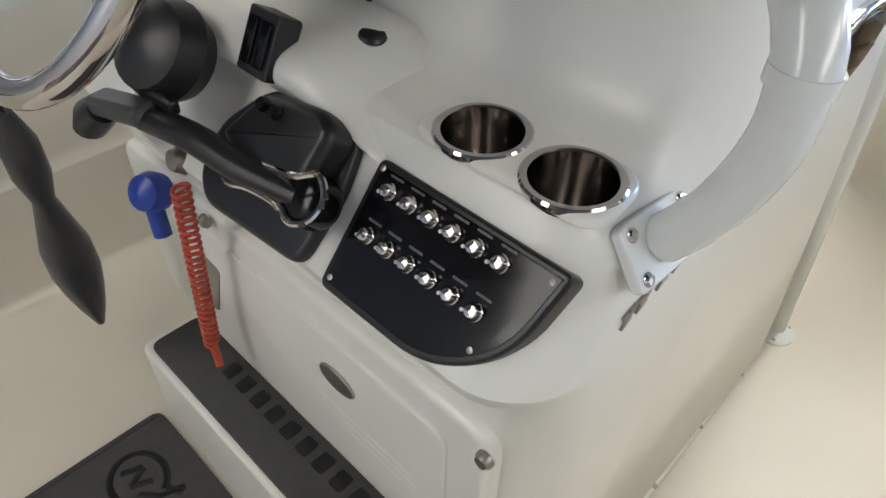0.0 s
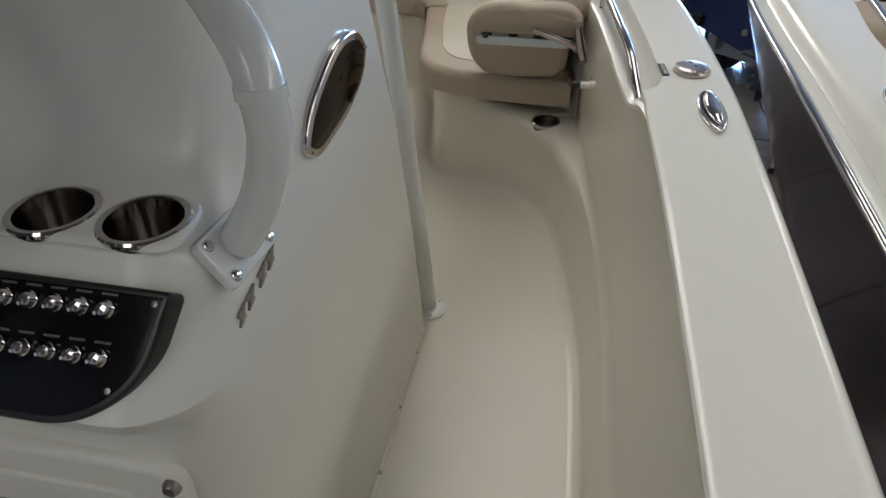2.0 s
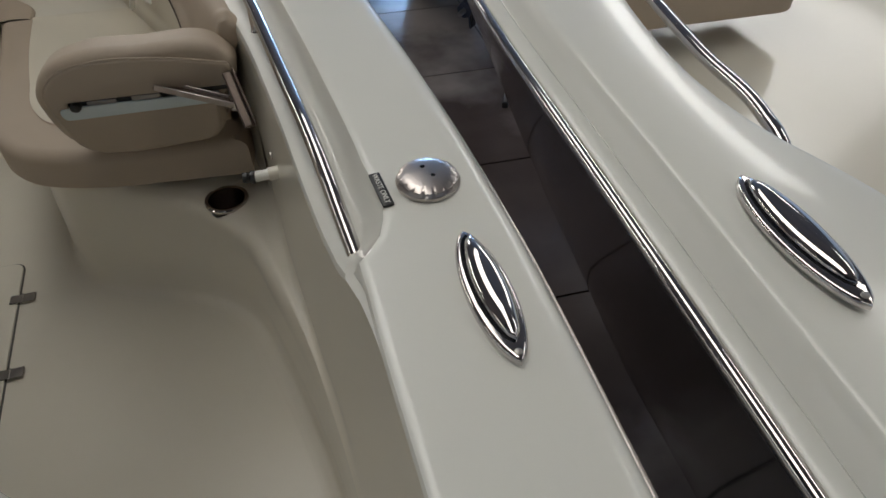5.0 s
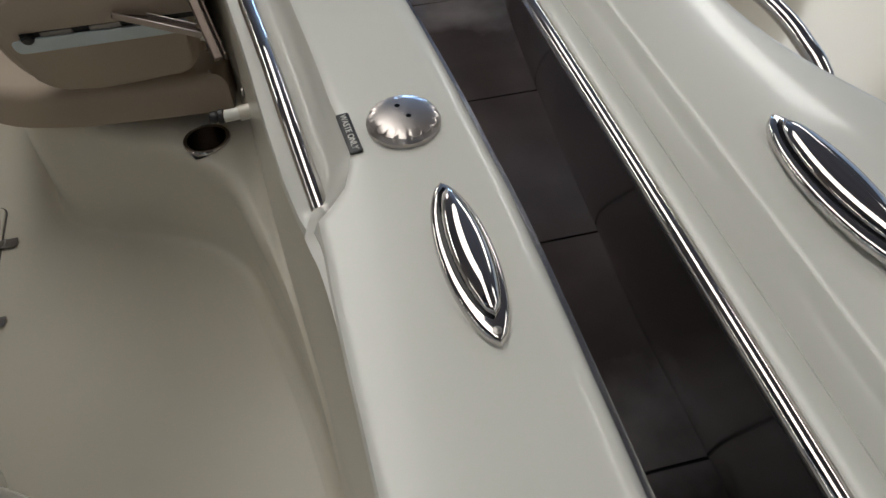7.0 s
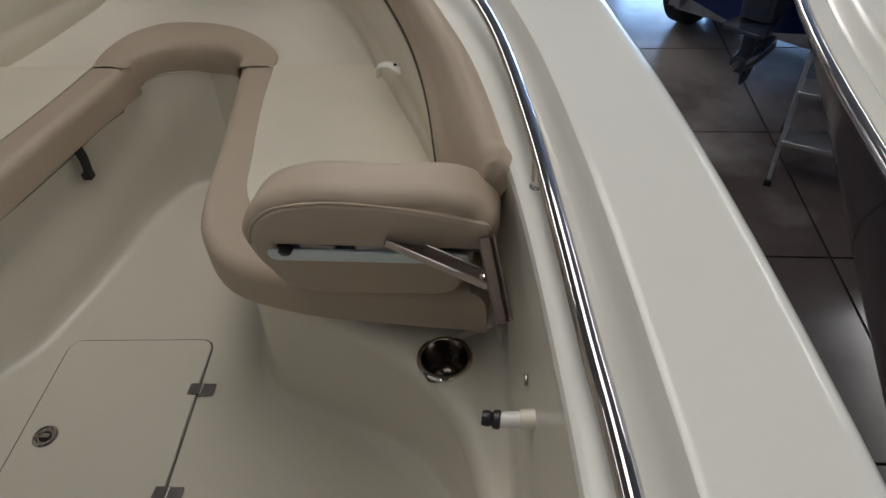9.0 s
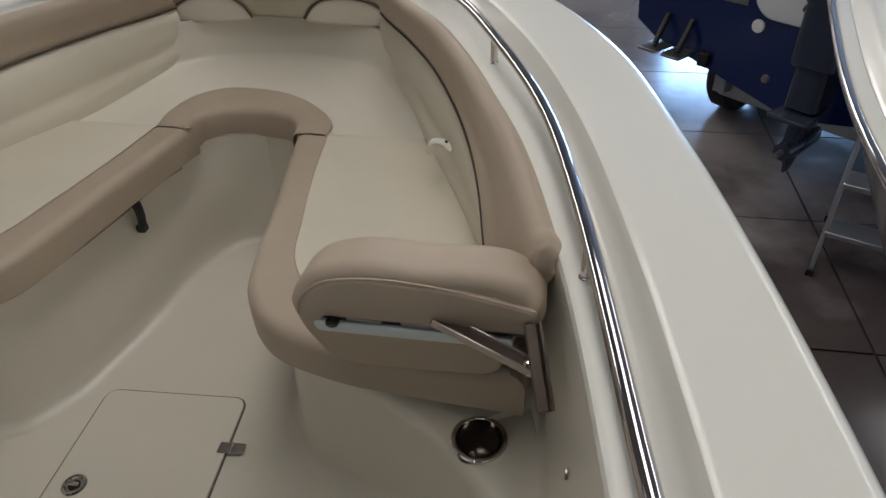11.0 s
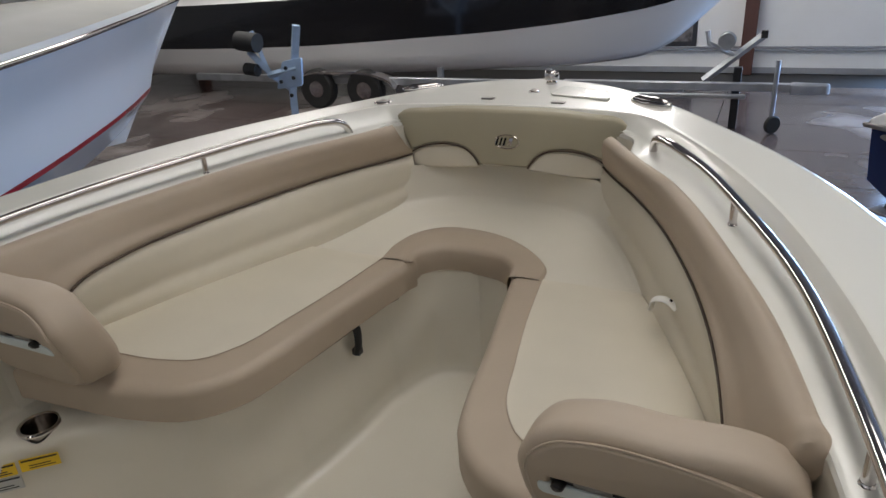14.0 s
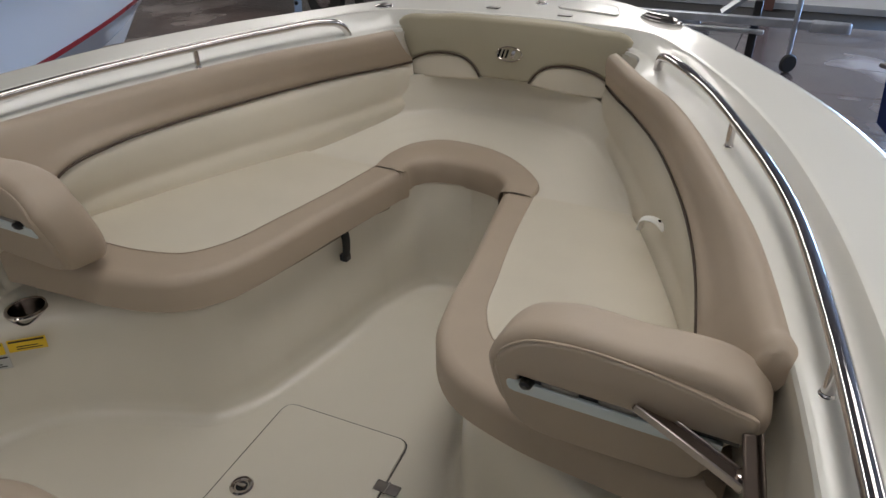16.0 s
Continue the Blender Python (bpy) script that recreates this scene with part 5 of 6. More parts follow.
part("hull_side", loft([nb_line(-0.002, -0.02), nb_low(0.06, -0.2, 0.9), nb_low(0.24, -0.7, 0.66), nb_low(0.5, -1.2, 0.45), nb_low(1.0, -1.5, 0.35)], 60, across=12), DARKHULL, NB, "black hull side")
part("rub_rail", tube(spline(nb_line(-0.006, -0.012), np.linspace(0, 1, 80)), 0.011, 10), CHROME, NB, "bright steel rub rail")
# Cream gelcoat instead of white puts the liner's shade into its colour.
part("liner", loft([nb_inner(0.0, -0.05), nb_line(0.34, -0.45), nb_line(0.42, -0.50), nb_line(2.2, -0.50)], 60, across=14), GEL, NB, "white inner liner, its shade put in as darker gelcoat")
cleat_at(1.632, -0.165, 0.884, 2, length=0.25, width=0.07)


def nb_recess():
    t = thing("neighbour_grab_rail", (1.87, 0.4, 0.8), "polished steel grab rail in the neighbouring boat", "rail")
    pts = [(1.775, 0.03, 0.80), (1.782, 0.055, 0.835), (1.797, 0.14, 0.85), (1.803, 0.34, 0.855), (1.827, 0.66, 0.865), (1.87, 1.2, 0.88), (1.95, 1.7, 0.895)]
    part("bar", tube(pts, 0.013, 14, smooth=60), CHROME, t)
    part("foot", lathe([(0.024, -0.003), (0.022, 0.003), (0.014, 0.008), (0, 0.008)], pose(1.775, 0.03, 0.795), 18), CHROME, t)
    s = thing("drain_fitting", (1.97, 0.1, 0.36), "small round steel drain fitting in a white liner", "fitting")
    part("ring", lathe([(0.03, 0.0), (0.03, 0.004), (0.02, 0.007), (0.016, 0.002), (0, 0.002)], pose(1.93, 0.12, 0.395), 20), STEEL, s)


nb_recess()


# ---- boat on the other side ----
def side_boat():
    t = thing("white_boat", (-5, 2, FLOOR_Z + 0.2), "white boat with a red boot stripe and steel rub rail", "boat")
    rail = [(-2.2, -2.0, 0.86), (-2.6, -0.4, 0.87), (-3.0, 1.0, 0.89), (-3.35, 2.1, 0.90), (-3.8, 3.1, 0.92), (-4.45, 4.3, 0.95), (-5.05, 5.35, 0.98), (-5.75, 6.55, 1.03)]
    low = [(-2.7, -2.2, -0.1), (-3.1, -0.6, -0.1), (-3.5, 0.8, -0.1), (-3.9, 1.9, -0.09), (-4.35, 2.95, -0.07), (-4.95, 4.2, -0.03), (-5.45, 5.15, 0.02), (-5.85, 5.85, 0.08)]
    low2 = [(x - 0.02, y - 0.01, z - 0.055) for x, y, z in low]
    keel = [(-3.6, -2.4, -0.7), (-4.0, -0.8, -0.7), (-4.4, 0.6, -0.7), (-4.7, 1.7, -0.68), (-5.05, 2.8, -0.65), (-5.5, 4.0, -0.58), (-5.85, 4.9, -0.48), (-6.05, 5.5, -0.35)]
    mid = [tuple(np.array(a) * 0.5 + np.array(c) * 0.5 + (-0.08, -0.04, 0)) for a, c in zip(rail, low)]
    part("upper_hull", loft([rail, mid, low], 60, across=12), HULLWHITE, t, "white hull side")
    part("stripe", loft([low, low2], 60), material("red_stripe", (0.35, 0.02, 0.03), 0.25, coat=0.3), t, "red boot stripe")
    part("bottom", loft([low2, keel], 60, across=6), HULLWHITE, t)
    part("rub_rail", tube(spline([(x + 0.01, y, z) for x, y, z in rail], np.linspace(0, 1, 60)), 0.022, 10), CHROME, t, "steel rub rail")
    lip = [(x - 0.04, y + 0.0, z + 0.06) for x, y, z in rail]
    deck = [(x - 0.5, y - 0.25, z + 0.16) for x, y, z in rail]
    deck2 = [(x - 0.55, y - 0.28, z + 0.19) for x, y, z in rail]
    far = [(-4.2, -2.6, 1.1), (-4.6, -1.0, 1.1), (-5.0, 0.4, 1.12), (-5.3, 1.5, 1.14), (-5.5, 2.6, 1.16), (-5.7, 3.8, 1.18), (-5.8, 4.8, 1.17), (-5.75, 5.7, 1.08)]
    part("deck", loft([rail, lip, deck, deck2, far], 60), CAPGEL, t, "white foredeck")
    other = [(-7.4, -3.0, 0.86), (-7.6, -1.4, 0.87), (-7.7, 0.0, 0.89), (-7.7, 1.2, 0.9), (-7.5, 2.6, 0.92), (-7.1, 3.9, 0.95), (-6.5, 5.4, 0.98), (-5.78, 6.55, 1.03)]
    part("far_deck", loft([far, other], 40), CAPGEL, t)
    part("far_side", loft([other, [(x * 0.5 - 3.16, y * 0.85 - 0.1, -0.5) for x, y, z in other]], 40, across=6), HULLWHITE, t)


side_boat()


# ---- dark boat on its trailer, far off ----
GALV = material("galvanised_steel", (0.42, 0.44, 0.46), 0.38, metal=0.8, vary=0.15, scale=6, bump=0.2, grain=80, rvary=0.1)


def far_boat():
    t = thing("black_white_boat", (-4, 10.6, -0.6), "black and white speedboat standing on a galvanised trailer", "boat")
    X = [-11.0, -8.5, -6.5, -4.5, -2.8, -1.5, -0.5, 0.45]
    sheer_z = [0.62, 0.64, 0.68, 0.72, 0.78, 0.84, 0.90, 0.96]
    mid_z = [-0.16, -0.14, -0.09, 0.02, 0.13, 0.27, 0.44, 0.80]
    chine_z = [-0.62, -0.60, -0.55, -0.47, -0.38, -0.30, -0.10, 0.66]
    side = [10.0, 9.97, 9.95, 9.97, 10.05, 10.2, 10.5, 11.0]
    for sy, nm in ((1, "near"), (-1, "far")):
        f = lambda y: 11.0 + (y - 11.0) * sy
        g1 = [(x, f(y), z) for x, y, z in zip(X, side, sheer_z)]
        g2 = [(x, f(y + 0.02), z) for x, y, z in zip(X, side, mid_z)]
        g3 = [(x - 0.15 * k / 7, f(min(11, y + 0.22)), z) for k, (x, y, z) in enumerate(zip(X, side, chine_z))]
        g4 = [(x - 0.3 * k / 7, f(11.0), z - 0.22) for k, (x, z) in enumerate(zip(X, chine_z))]
        g0 = [(x, f(y + 0.12), z + 0.10) for x, y, z in zip(X, side, sheer_z)]
        part("upper_hull", loft([g1, g2], 40, across=6), DARKHULL, t, "black upper hull")
        part("lower_hull", loft([g2, g3, g4], 40, across=10), HULLWHITE, t, "white lower hull")
        part("gunwale", loft([g1, g0, [(x, 11.0, z + 0.16) for x, z in zip(X, sheer_z)]], 40), HULLWHITE, t, "white deck edge")
    r = thing("boat_trailer", (-3, 10.4, FLOOR_Z), "galvanised boat trailer with chrome fenders and a jockey wheel", "trailer")
    part("side_beam", box(-9, -0.2, 9.75, 9.85, -0.68, -0.56), GALV, r, bevel=0.01)
    part("tongue", box(-1.8, 1.15, 9.45, 9.55, -0.58, -0.48), GALV, r, bevel=0.01)
    part("tongue_side", box(-1.6, 0.6, 9.35, 9.43, -0.66, -0.61), GALV, r, bevel=0.01)
    part("coupler", pad(round_poly([(1.1, 9.42), (1.5, 9.46), (1.55, 9.5), (1.5, 9.54), (1.1, 9.58)], 0.03), -0.60, -0.47, 0.03), GALV, r, "steel coupler")
    part("black_post", box(0.42, 0.52, 9.55, 9.65, FLOOR_Z, -0.3), BLACK, r, "black stand post", bevel=0.01)
    part("jack_post", tube([(0.93, 9.42, -0.95), (0.93, 9.42, -0.18)], 0.03, 12), GALV, r)
    part("jack_wheel", lathe([(0.03, -0.03), (0.10, -0.03), (0.115, -0.015), (0.115, 0.015), (0.10, 0.03), (0.03, 0.03)], pose(0.95, 9.40, FLOOR_Z + 0.115, 90, 0, 40), 22), RUBBER, r, "black jockey wheel")
    part("winch_post", tube([(0.05, 9.7, -0.5), (0.72, 9.7, 0.08)], 0.05, 4), GALV, r)
    part("winch_arm", tube([(0.42, 9.7, -0.18), (0.08, 9.7, -0.02), (0.05, 9.7, 0.14)], 0.035, 6), GALV, r)
    part("winch", lathe([(0.10, -0.06), (0.11, -0.05), (0.06, -0.04), (0.06, 0.04), (0.11, 0.05), (0.10, 0.06)], pose(0.30, 9.66, 0.02, 90, 0, 0), 18), GALV, r)
    part("post_cap", box(0.69, 0.77, 9.65, 9.75, 0.05, 0.14), BLACK, r)
    for wx in (-5.35, -6.3):
        w = part("wheel", lathe([(0.16, -0.09), (0.30, -0.10), (0.335, -0.07), (0.34, 0.0), (0.335, 0.07), (0.30, 0.10), (0.16, 0.09)], pose(wx + 0.1, 9.72, FLOOR_Z + 0.34, 90, 0, 0), 28), RUBBER, r, "black tyre")
        part("rim", lathe([(0.17, 0.06), (0.14, 0.09), (0.05, 0.095), (0, 0.095)], pose(wx + 0.1, 9.72, FLOOR_Z + 0.34, 90, 0, 0), 20), CHROME, w, "bright wheel rim")
    arch = [(-4.6, 9.62, -0.80), (-4.72, 9.62, -0.62), (-5.0, 9.62, -0.50), (-5.8, 9.62, -0.46), (-6.4, 9.62, -0.50), (-6.7, 9.62, -0.64), (-6.8, 9.62, -0.82)]
    p = spline(arch, np.linspace(0, 1, 40))
    bm = bmesh.new()
    grid(bm, [p.tolist(), (p + (0, 0.24, 0)).tolist(), (p + (0, 0.24, -0.02)).tolist(), (p + (0, 0.0, -0.04)).tolist(), p.tolist()])
    part("fender", bm, CHROME, r, "chrome fender")
    for bx in (-7.5, -4.0, -2.2):
        part("bunk_post", box(bx, bx + 0.08, 9.9, 9.98, -0.62, -0.42), GALV, r)


far_boat()


# ---- blue painted trailer stand ----
def bow_stand():
    BLUEST = material("pale_blue_steel", (0.38, 0.50, 0.66), 0.4, metal=0.3, vary=0.1, scale=8, bump=0.1)
    t = thing("bow_stand", (-4.6, 7.0, FLOOR_Z), "pale blue steel trailer bow stand with braces", "stand")
    part("post", tube([(-4.72, 7.0, FLOOR_Z), (-4.66, 7.0, -0.2), (-4.45, 7.0, 0.62)], 0.06, 4), BLUEST, t)
    part("brace", tube([(-5.25, 7.0, 0.30), (-4.95, 7.0, 0.02), (-4.62, 7.0, -0.18)], 0.05, 4), BLUEST, t)
    part("brace", tube([(-5.2, 7.05, 0.55), (-5.05, 7.05, 0.1)], 0.035, 4), BLUEST, t)
    part("brace", tube([(-4.95, 6.95, 0.02), (-4.50, 6.95, 0.12)], 0.045, 4), BLUEST, t)
    part("plate", pad(round_poly([(-4.85, -0.15), (-4.45, -0.1), (-4.40, 0.25), (-4.7, 0.2)], 0.04), -0.02, 0.02, 0.005, Matrix(((1, 0, 0, 0), (0, 0, -1, 6.95), (0, 1, 0, 0), (0, 0, 0, 1)))), BLUEST, t)
    for x, z in ((-4.75, -0.05), (-4.55, 0.0), (-4.65, 0.12), (-4.62, -0.22)):
        part("bolt", lathe([(0.025, 0), (0.025, 0.015), (0, 0.02)], pose(x, 6.925, z, 90, 0, 0), 10), BLACK, t)
    part("roller", tube([(-5.35, 6.95, 0.45), (-5.05, 6.95, 0.42)], 0.12, 14), RUBBER, t, "black rubber roller")
    part("roller", tube([(-5.30, 6.95, 0.10), (-5.12, 6.95, 0.08)], 0.08, 12), RUBBER, t)
    part("foot", box(-4.95, -4.45, 6.8, 7.2, FLOOR_Z, FLOOR_Z + 0.03), BLUEST, t, bevel=0.005)


bow_stand()


# ---- blue boat with its outboard engine ----
STERN = pose(1.516, 5.30, 0, 0, 0, -42)


def blue_boat():
    BLUEH = material("blue_hull", (0.007, 0.019, 0.085), 0.15, coat=0.4, vary=0.1, scale=1)
    M = STERN
    t = thing("blue_boat", M @ Vector((1.35, 2.0, FLOOR_Z + 0.4)), "blue-hulled boat with a white upper hull, stern towards the aisle", "boat")

    def bp(name, bm, mat, parent, label="", bevel=0.0, segs=2):
        bmesh.ops.transform(bm, matrix=M, verts=bm.verts)
        return part(name, bm, mat, parent, label, bevel, segs=segs)

    sec = [(0.0, 0.11), (0.02, -0.1), (0.04, -0.27), (0.20, -0.36), (1.35, -0.64), (2.50, -0.36), (2.66, -0.27), (2.68, -0.1), (2.70, 0.11)]
    st = [(0.0, 1.0, 0.0), (1.2, 1.02, 0.0), (2.8, 0.98, 0.04), (4.2, 0.78, 0.14), (5.2, 0.42, 0.3), (5.9, 0.02, 0.48)]
    bm = bmesh.new()
    vs = grid(bm, [[(1.35 + (x - 1.35) * k, y, z * (1 - 0.4 * d) + d) for x, z in sec] for y, k, d in st])
    bm.faces.new(vs[0])
    bp("hull", bm, BLUEH, t, "dark blue hull")
    topc = [(0.0, 0.11), (-0.025, 0.125), (-0.015, 0.16), (0.05, 0.20), (0.15, 0.235), (0.215, 0.30), (0.26, 0.50), (0.31, 0.60), (0.40, 0.66), (2.30, 0.66), (2.39, 0.60), (2.44, 0.50), (2.485, 0.30), (2.55, 0.235), (2.65, 0.20), (2.715, 0.16), (2.725, 0.125), (2.70, 0.11)]
    bm = bmesh.new()
    rake = lambda z: max(0.0, z - 0.16) * 0.45
    vs = grid(bm, [[(1.35 + (x - 1.35) * k, y + (rake(z) if n == 0 else 0.0), z + d) for x, z in topc] for n, (y, k, d) in enumerate([(-0.015, 1.0, 0.0), (0.35, 1.0, 0.01)] + st[1:])])
    bm.faces.new(vs[0])
    bp("upper_hull", bm, HULLWHITE, t, "white deck moulding", bevel=0.03, segs=3)
    bp("rub_strip", tube([(-0.03, 2.6, 0.15), (-0.035, 1.2, 0.12), (-0.03, -0.03, 0.115), (0.88, -0.03, 0.115)], 0.018, 8), STEEL, t, "grey rub strip")
    face = Matrix(((1, 0, 0, 0), (0, 0, -1, 0), (0, 1, 0, 0), (0, 0, 0, 1)))
    well = round_poly([(0.92, 0.05), (1.02, -0.04), (1.85, -0.04), (1.95, 0.05), (1.95, 0.55), (0.92, 0.55)], 0.09, 6)
    bp("engine_well", pad(well, -0.2, 0.03, 0.02, face), HULLWHITE, t, "white moulded engine well")
    bp("swim_step", pad(round_poly([(0.16, -0.02), (0.84, -0.02), (0.84, 0.28), (0.24, 0.28)], 0.08, 5), 0.20, 0.235, 0.015), HULLWHITE, t, "white moulded step")
    bp("vent", pad(lens_outline(0.13, 0.06), 0, 0.012, 0.004, Matrix(((0, 1, 0, 0.55), (-0.41, 0, -0.91, 0.08), (0.91, 0, -0.41, 0.394), (0, 0, 0, 1)))), BLUEH, t, "blue oval vent")
    bp("name_plate", box(0.70, 0.88, -0.012, 0.002, 0.01, 0.07), STEEL, t, "grey plate")
    bp("corner_plate", pad(lens_outline(0.05, 0.13), 0, 0.01, 0.003, face @ pose(0.14, 0.05, 0, 0, 0, 0)), STEEL, t)
    for x in (0.22, 0.42):
        bp("trim_tab", pad(round_poly([(x, -0.22), (x + 0.16, -0.22), (x + 0.16, 0.0), (x, 0.0)], 0.02), -0.40, -0.38, 0.006), STEEL, t, "grey trim tab")
        bp("tab_arm", tube([(x + 0.09, -0.01, -0.17), (x + 0.09, -0.14, -0.37)], 0.02, 10), BLACK, t)
    bp("transducer", box(0.62, 0.70, -0.05, 0.0, -0.46, -0.36), BLACK, t, bevel=0.01)
    bp("skin_fitting", lathe([(0.045, 0), (0.04, 0.012), (0, 0.015)], pose(0.98, 0.0, -0.10, 90, 0, 0), 18), WHITEPL, t, "white round fitting")
    bp("drain_plug", lathe([(0.03, 0), (0.025, 0.015), (0, 0.018)], pose(1.12, 0.0, -0.42, 90, 0, 0), 16), SATIN, t, "brass drain plug")
    o = thing("outboard_engine", M @ Vector((1.56, -0.35, -0.8)), "dark blue-grey outboard engine on the blue boat's transom", "outboard")
    OB = material("engine_grey", (0.03, 0.037, 0.06), 0.25, coat=0.3, vary=0.1)
    C = 1.56
    rows = []
    for z, w, f, a in ((0.34, 0.13, -0.16, -0.50), (0.40, 0.17, -0.10, -0.60), (0.60, 0.185, -0.08, -0.66), (0.85, 0.175, -0.08, -0.68), (1.0, 0.15, -0.12, -0.64), (1.07, 0.10, -0.20, -0.54)):
        rows.append([(x, y, z) for x, y in round_poly([(C - w, a), (C + w, a), (C + w * 0.85, f), (C - w * 0.85, f)], w * 0.7, 6)])
    bm = bmesh.new()
    vs = grid(bm, rows, closed=True)
    bm.faces.new(vs[0])
    bm.faces.new(vs[-1])
    bp("cowl", bm, OB, o, "engine cowl")
    bp("cowl_band", tube([(C - 0.19, -0.55, 0.72), (C - 0.15, -0.665, 0.70), (C + 0.15, -0.665, 0.70), (C + 0.19, -0.55, 0.72)], 0.02, 8), WHITEPL, o, "pale cowl stripe")
    bp("mid_leg", pad(round_poly([(C - 0.10, -0.44), (C + 0.10, -0.44), (C + 0.08, -0.13), (C - 0.08, -0.13)], 0.05), -0.36, 0.37, 0.02), OB, o, "engine leg")
    bp("leg_cover", pad(round_poly([(C - 0.135, -0.46), (C + 0.135, -0.46), (C + 0.11, -0.12), (C - 0.11, -0.12)], 0.06), -0.10, 0.36, 0.03), OB, o)
    bp("splash_plate", pad(round_poly([(C - 0.14, -0.56), (C + 0.14, -0.56), (C + 0.06, -0.10), (C - 0.06, -0.10)], 0.05), -0.40, -0.375, 0.008), OB, o, "flat splash plate")
    bp("lower_leg", pad(round_poly([(C - 0.045, -0.42), (C + 0.045, -0.42), (C + 0.02, -0.12), (C - 0.02, -0.12)], 0.02), -0.62, -0.39, 0.01), OB, o)
    bp("gear_case", tube([(C, -0.02, -0.62), (C, -0.12, -0.62), (C, -0.35, -0.62), (C, -0.48, -0.62)], [0.02, 0.06, 0.068, 0.055], 18), OB, o)
    bp("propeller_shaft", tube([(C, -0.47, -0.62), (C, -0.56, -0.62)], 0.017, 10), STEEL, o, "bare propeller shaft")
    bp("skeg", pad([(-0.38, -0.80), (-0.30, -0.80), (-0.16, -0.62), (-0.42, -0.62)], -0.008, 0.008, 0.003, Matrix(((0, 0, 1, C), (1, 0, 0, 0), (0, 1, 0, 0), (0, 0, 0, 1)))), OB, o)
    bp("bracket", box(C - 0.17, C + 0.17, -0.16, -0.01, -0.18, 0.36), BLACK, o, "black clamp bracket", bevel=0.02)
    for k in range(3):
        bp("hose", tube([(C - 0.20 - 0.05 * k, -0.04, 0.20 + 0.05 * k), (C - 0.24, -0.16, 0.12 + 0.06 * k), (C - 0.12, -0.25, 0.30)], 0.016, 8, smooth=14), RUBBER, o, "black rigging hose")
    b = thing("tandem_trailer", M @ Vector((1.35, 2.5, FLOOR_Z)), "dark steel tandem trailer carrying the blue boat", "trailer")
    for x in (0.62, 2.0):
        bp("long_beam", box(x, x + 0.10, 0.25, 4.6, -0.74, -0.60), GALV, b, bevel=0.01)
    for y in (0.35, 1.5, 3.4):
        bp("cross_beam", box(0.62, 2.1, y, y + 0.10, -0.80, -0.66), GALV, b, bevel=0.01)
    for x in (0.50, 2.20):
        for y in (0.85, 1.62):
            m = pose(x, y, FLOOR_Z + 0.34, 0, 90, 0)
            w = bp("wheel", lathe([(0.17, -0.10), (0.30, -0.11), (0.335, -0.075), (0.34, 0.0), (0.335, 0.075), (0.30, 0.11), (0.17, 0.10)], m, 28), RUBBER, b, "black tyre")
            bp("rim", lathe([(0.175, -0.06), (0.14, -0.05), (0.05, -0.055), (0.0, -0.055)], m, 20), STEEL, w, "grey wheel rim")
        bp("axle_box", box(x - 0.03 if x < 1 else x - 0.25, x + 0.25 if x < 1 else x + 0.03, 0.8, 1.7, -0.80, -0.70), BLACK, b)



blue_boat()


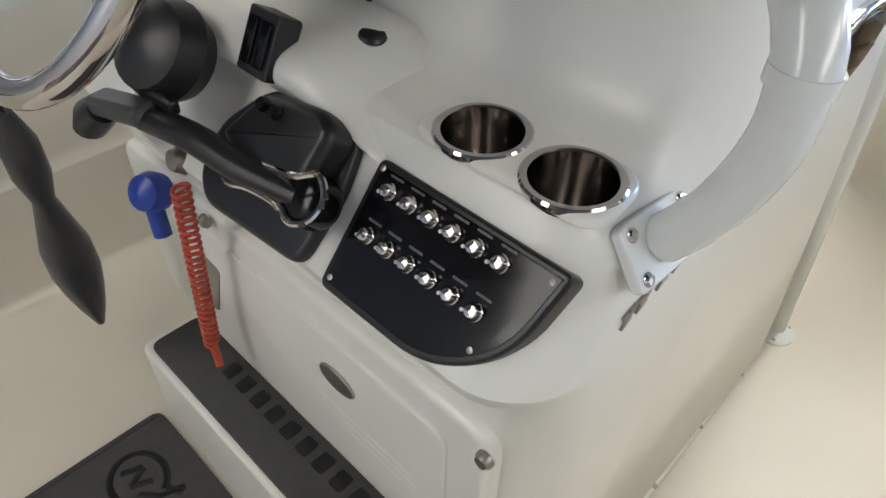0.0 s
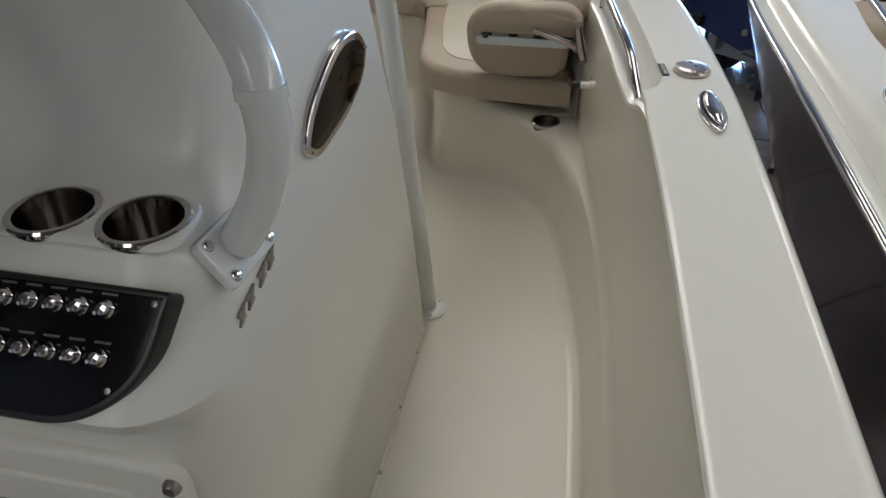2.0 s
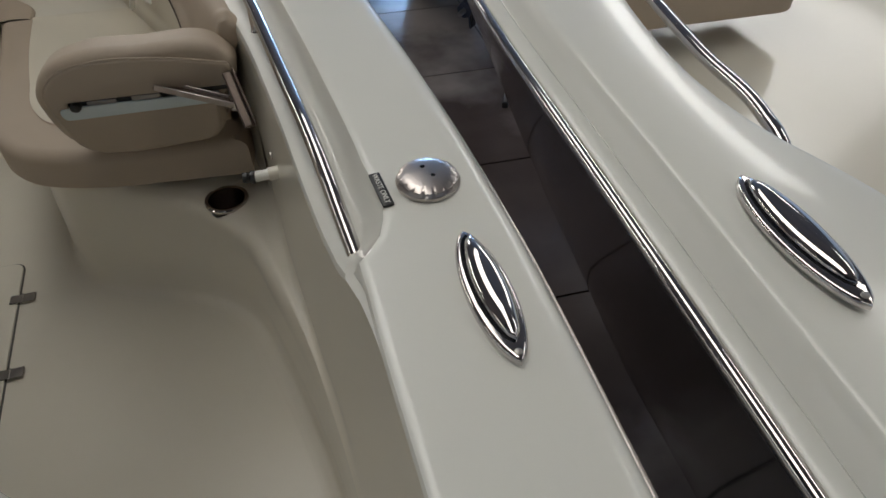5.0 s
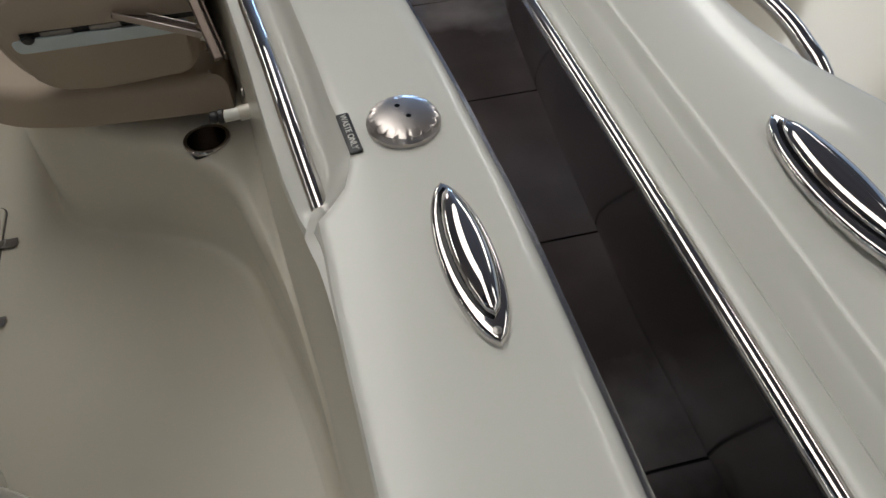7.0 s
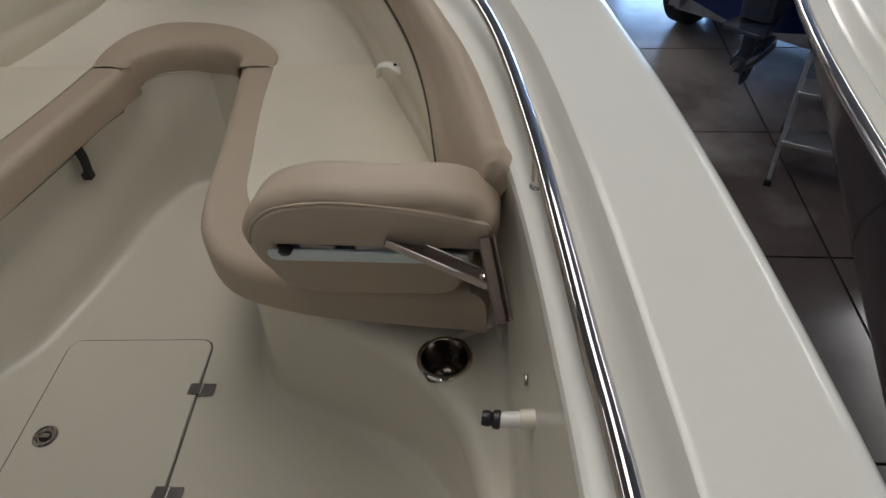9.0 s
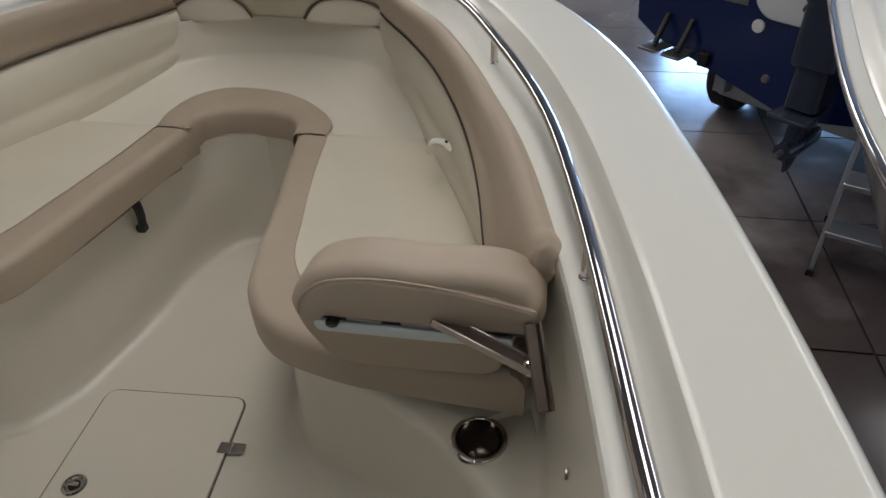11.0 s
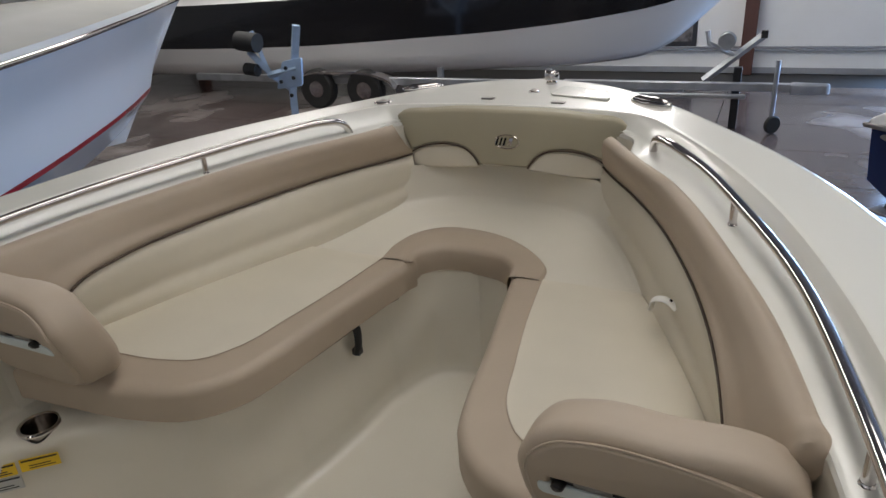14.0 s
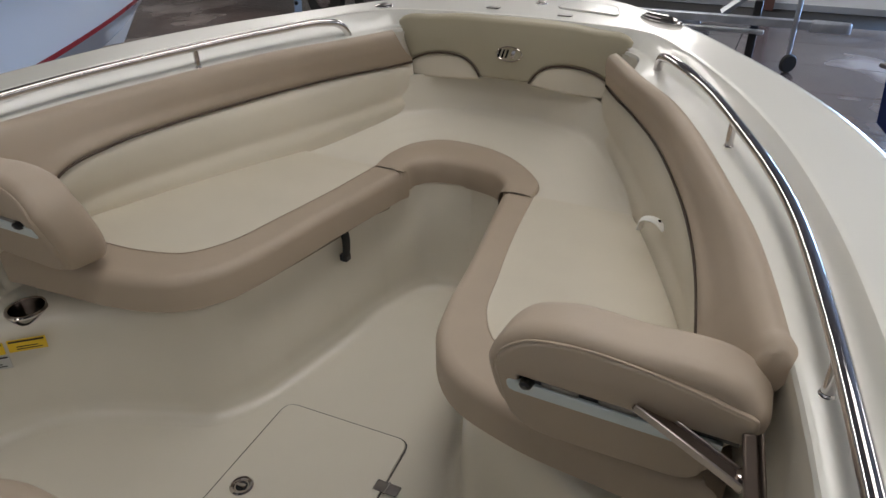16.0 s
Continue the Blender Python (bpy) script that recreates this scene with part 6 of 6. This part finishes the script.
def step_ladder():
    ALU = material("aluminium", (0.62, 0.63, 0.65), 0.35, metal=0.85, vary=0.08, scale=12, bump=0.1)
    t = thing("step_ladder", (2.7, 3.5, FLOOR_Z), "folding aluminium step ladder on the showroom floor", "ladder")
    for x in (2.45, 2.98):
        part("front_rail", box(x - 0.012, x + 0.012, -0.03, 0.03, 0, 1.25, pose(0, 3.30, FLOOR_Z, -14, 0, 0)), ALU, t, bevel=0.004)
        part("rear_leg", box(x - 0.01, x + 0.01, -0.02, 0.02, 0, 1.22, pose(0, 3.95, FLOOR_Z, 14, 0, 0)), ALU, t, bevel=0.004)
        part("foot", box(x - 0.02, x + 0.02, 3.26, 3.34, FLOOR_Z, FLOOR_Z + 0.04), BLACK, t)
        part("foot", box(x - 0.02, x + 0.02, 3.91, 3.99, FLOOR_Z, FLOOR_Z + 0.04), BLACK, t)
    for k, z in enumerate((0.28, 0.56, 0.84)):
        y = 3.30 + 0.249 * z
        part("tread", box(2.45, 2.98, y - 0.05, y + 0.13, FLOOR_Z + z - 0.03, FLOOR_Z + z), ALU, t, bevel=0.004)
    part("top_plate", box(2.42, 3.01, 3.53, 3.75, FLOOR_Z + 1.2, FLOOR_Z + 1.24), ALU, t, bevel=0.006)
    part("rear_brace", box(2.45, 2.98, 3.86, 3.88, FLOOR_Z + 0.33, FLOOR_Z + 0.36), ALU, t)
    turn = pose(2.51, 3.34, 0, 0, 0, -24) @ pose(-2.45, -3.30, 0)
    for o in t.children:
        o.data.transform(turn)


step_ladder()


# ---- wall furniture ----
def wall_bits():
    BROWN = material("brown_steel", (0.10, 0.045, 0.035), 0.5, vary=0.1, scale=3)
    for x in (-12.3, -6.0, 0.45):
        solo("wall_column", box(x - 0.11, x + 0.11, NORTH - 0.22, NORTH - 0.002, FLOOR_Z, CEIL_Z), BROWN, "red-brown painted steel wall column", "column", "wall columns", bevel=0.008)
    RAILM = material("grey_trim", (0.30, 0.31, 0.33), 0.5, vary=0.1)
    solo("baseboard", box(-16, 3.0, NORTH - 0.03, NORTH - 0.002, FLOOR_Z, FLOOR_Z + 0.10), RAILM, "dark grey wall base strip", "baseboard", kind="structure")
    for z in (FLOOR_Z + 0.38, FLOOR_Z + 0.44):
        solo("wall_trim", box(-16, 3.0, NORTH - 0.04, NORTH - 0.003, z, z + 0.025), RAILM, "grey metal wall rail", "trim", kind="structure")
    t = thing("wall_poster", (-0.9, NORTH - 0.02, -0.5), "dark printed poster on the white wall", "poster")
    part("sheet", box(-1.62, -0.42, NORTH - 0.02, NORTH - 0.006, -0.66, -0.05), material("poster_dark", (0.03, 0.03, 0.035), 0.35, vary=0.5, scale=4), t)
    part("picture_patch", box(-0.95, -0.5, NORTH - 0.022, NORTH - 0.0205, -0.55, -0.15), material("poster_grey", (0.16, 0.15, 0.15), 0.4, vary=0.6, scale=9), t)
    part("print_bar", box(-1.5, -1.0, NORTH - 0.022, NORTH - 0.0205, -0.60, -0.56), RAILM, t)


wall_bits()

s = thing("vinyl_cushion", (2.4, 1.6, 0.4), "tan vinyl seat cushion in the neighbouring boat", "cushion")
part("pad", pad(round_poly([(2.05, 1.35), (2.9, 1.35), (2.9, 1.75), (2.05, 1.75)], 0.08, 5), 0.385, 0.62, 0.05), TAN, s)
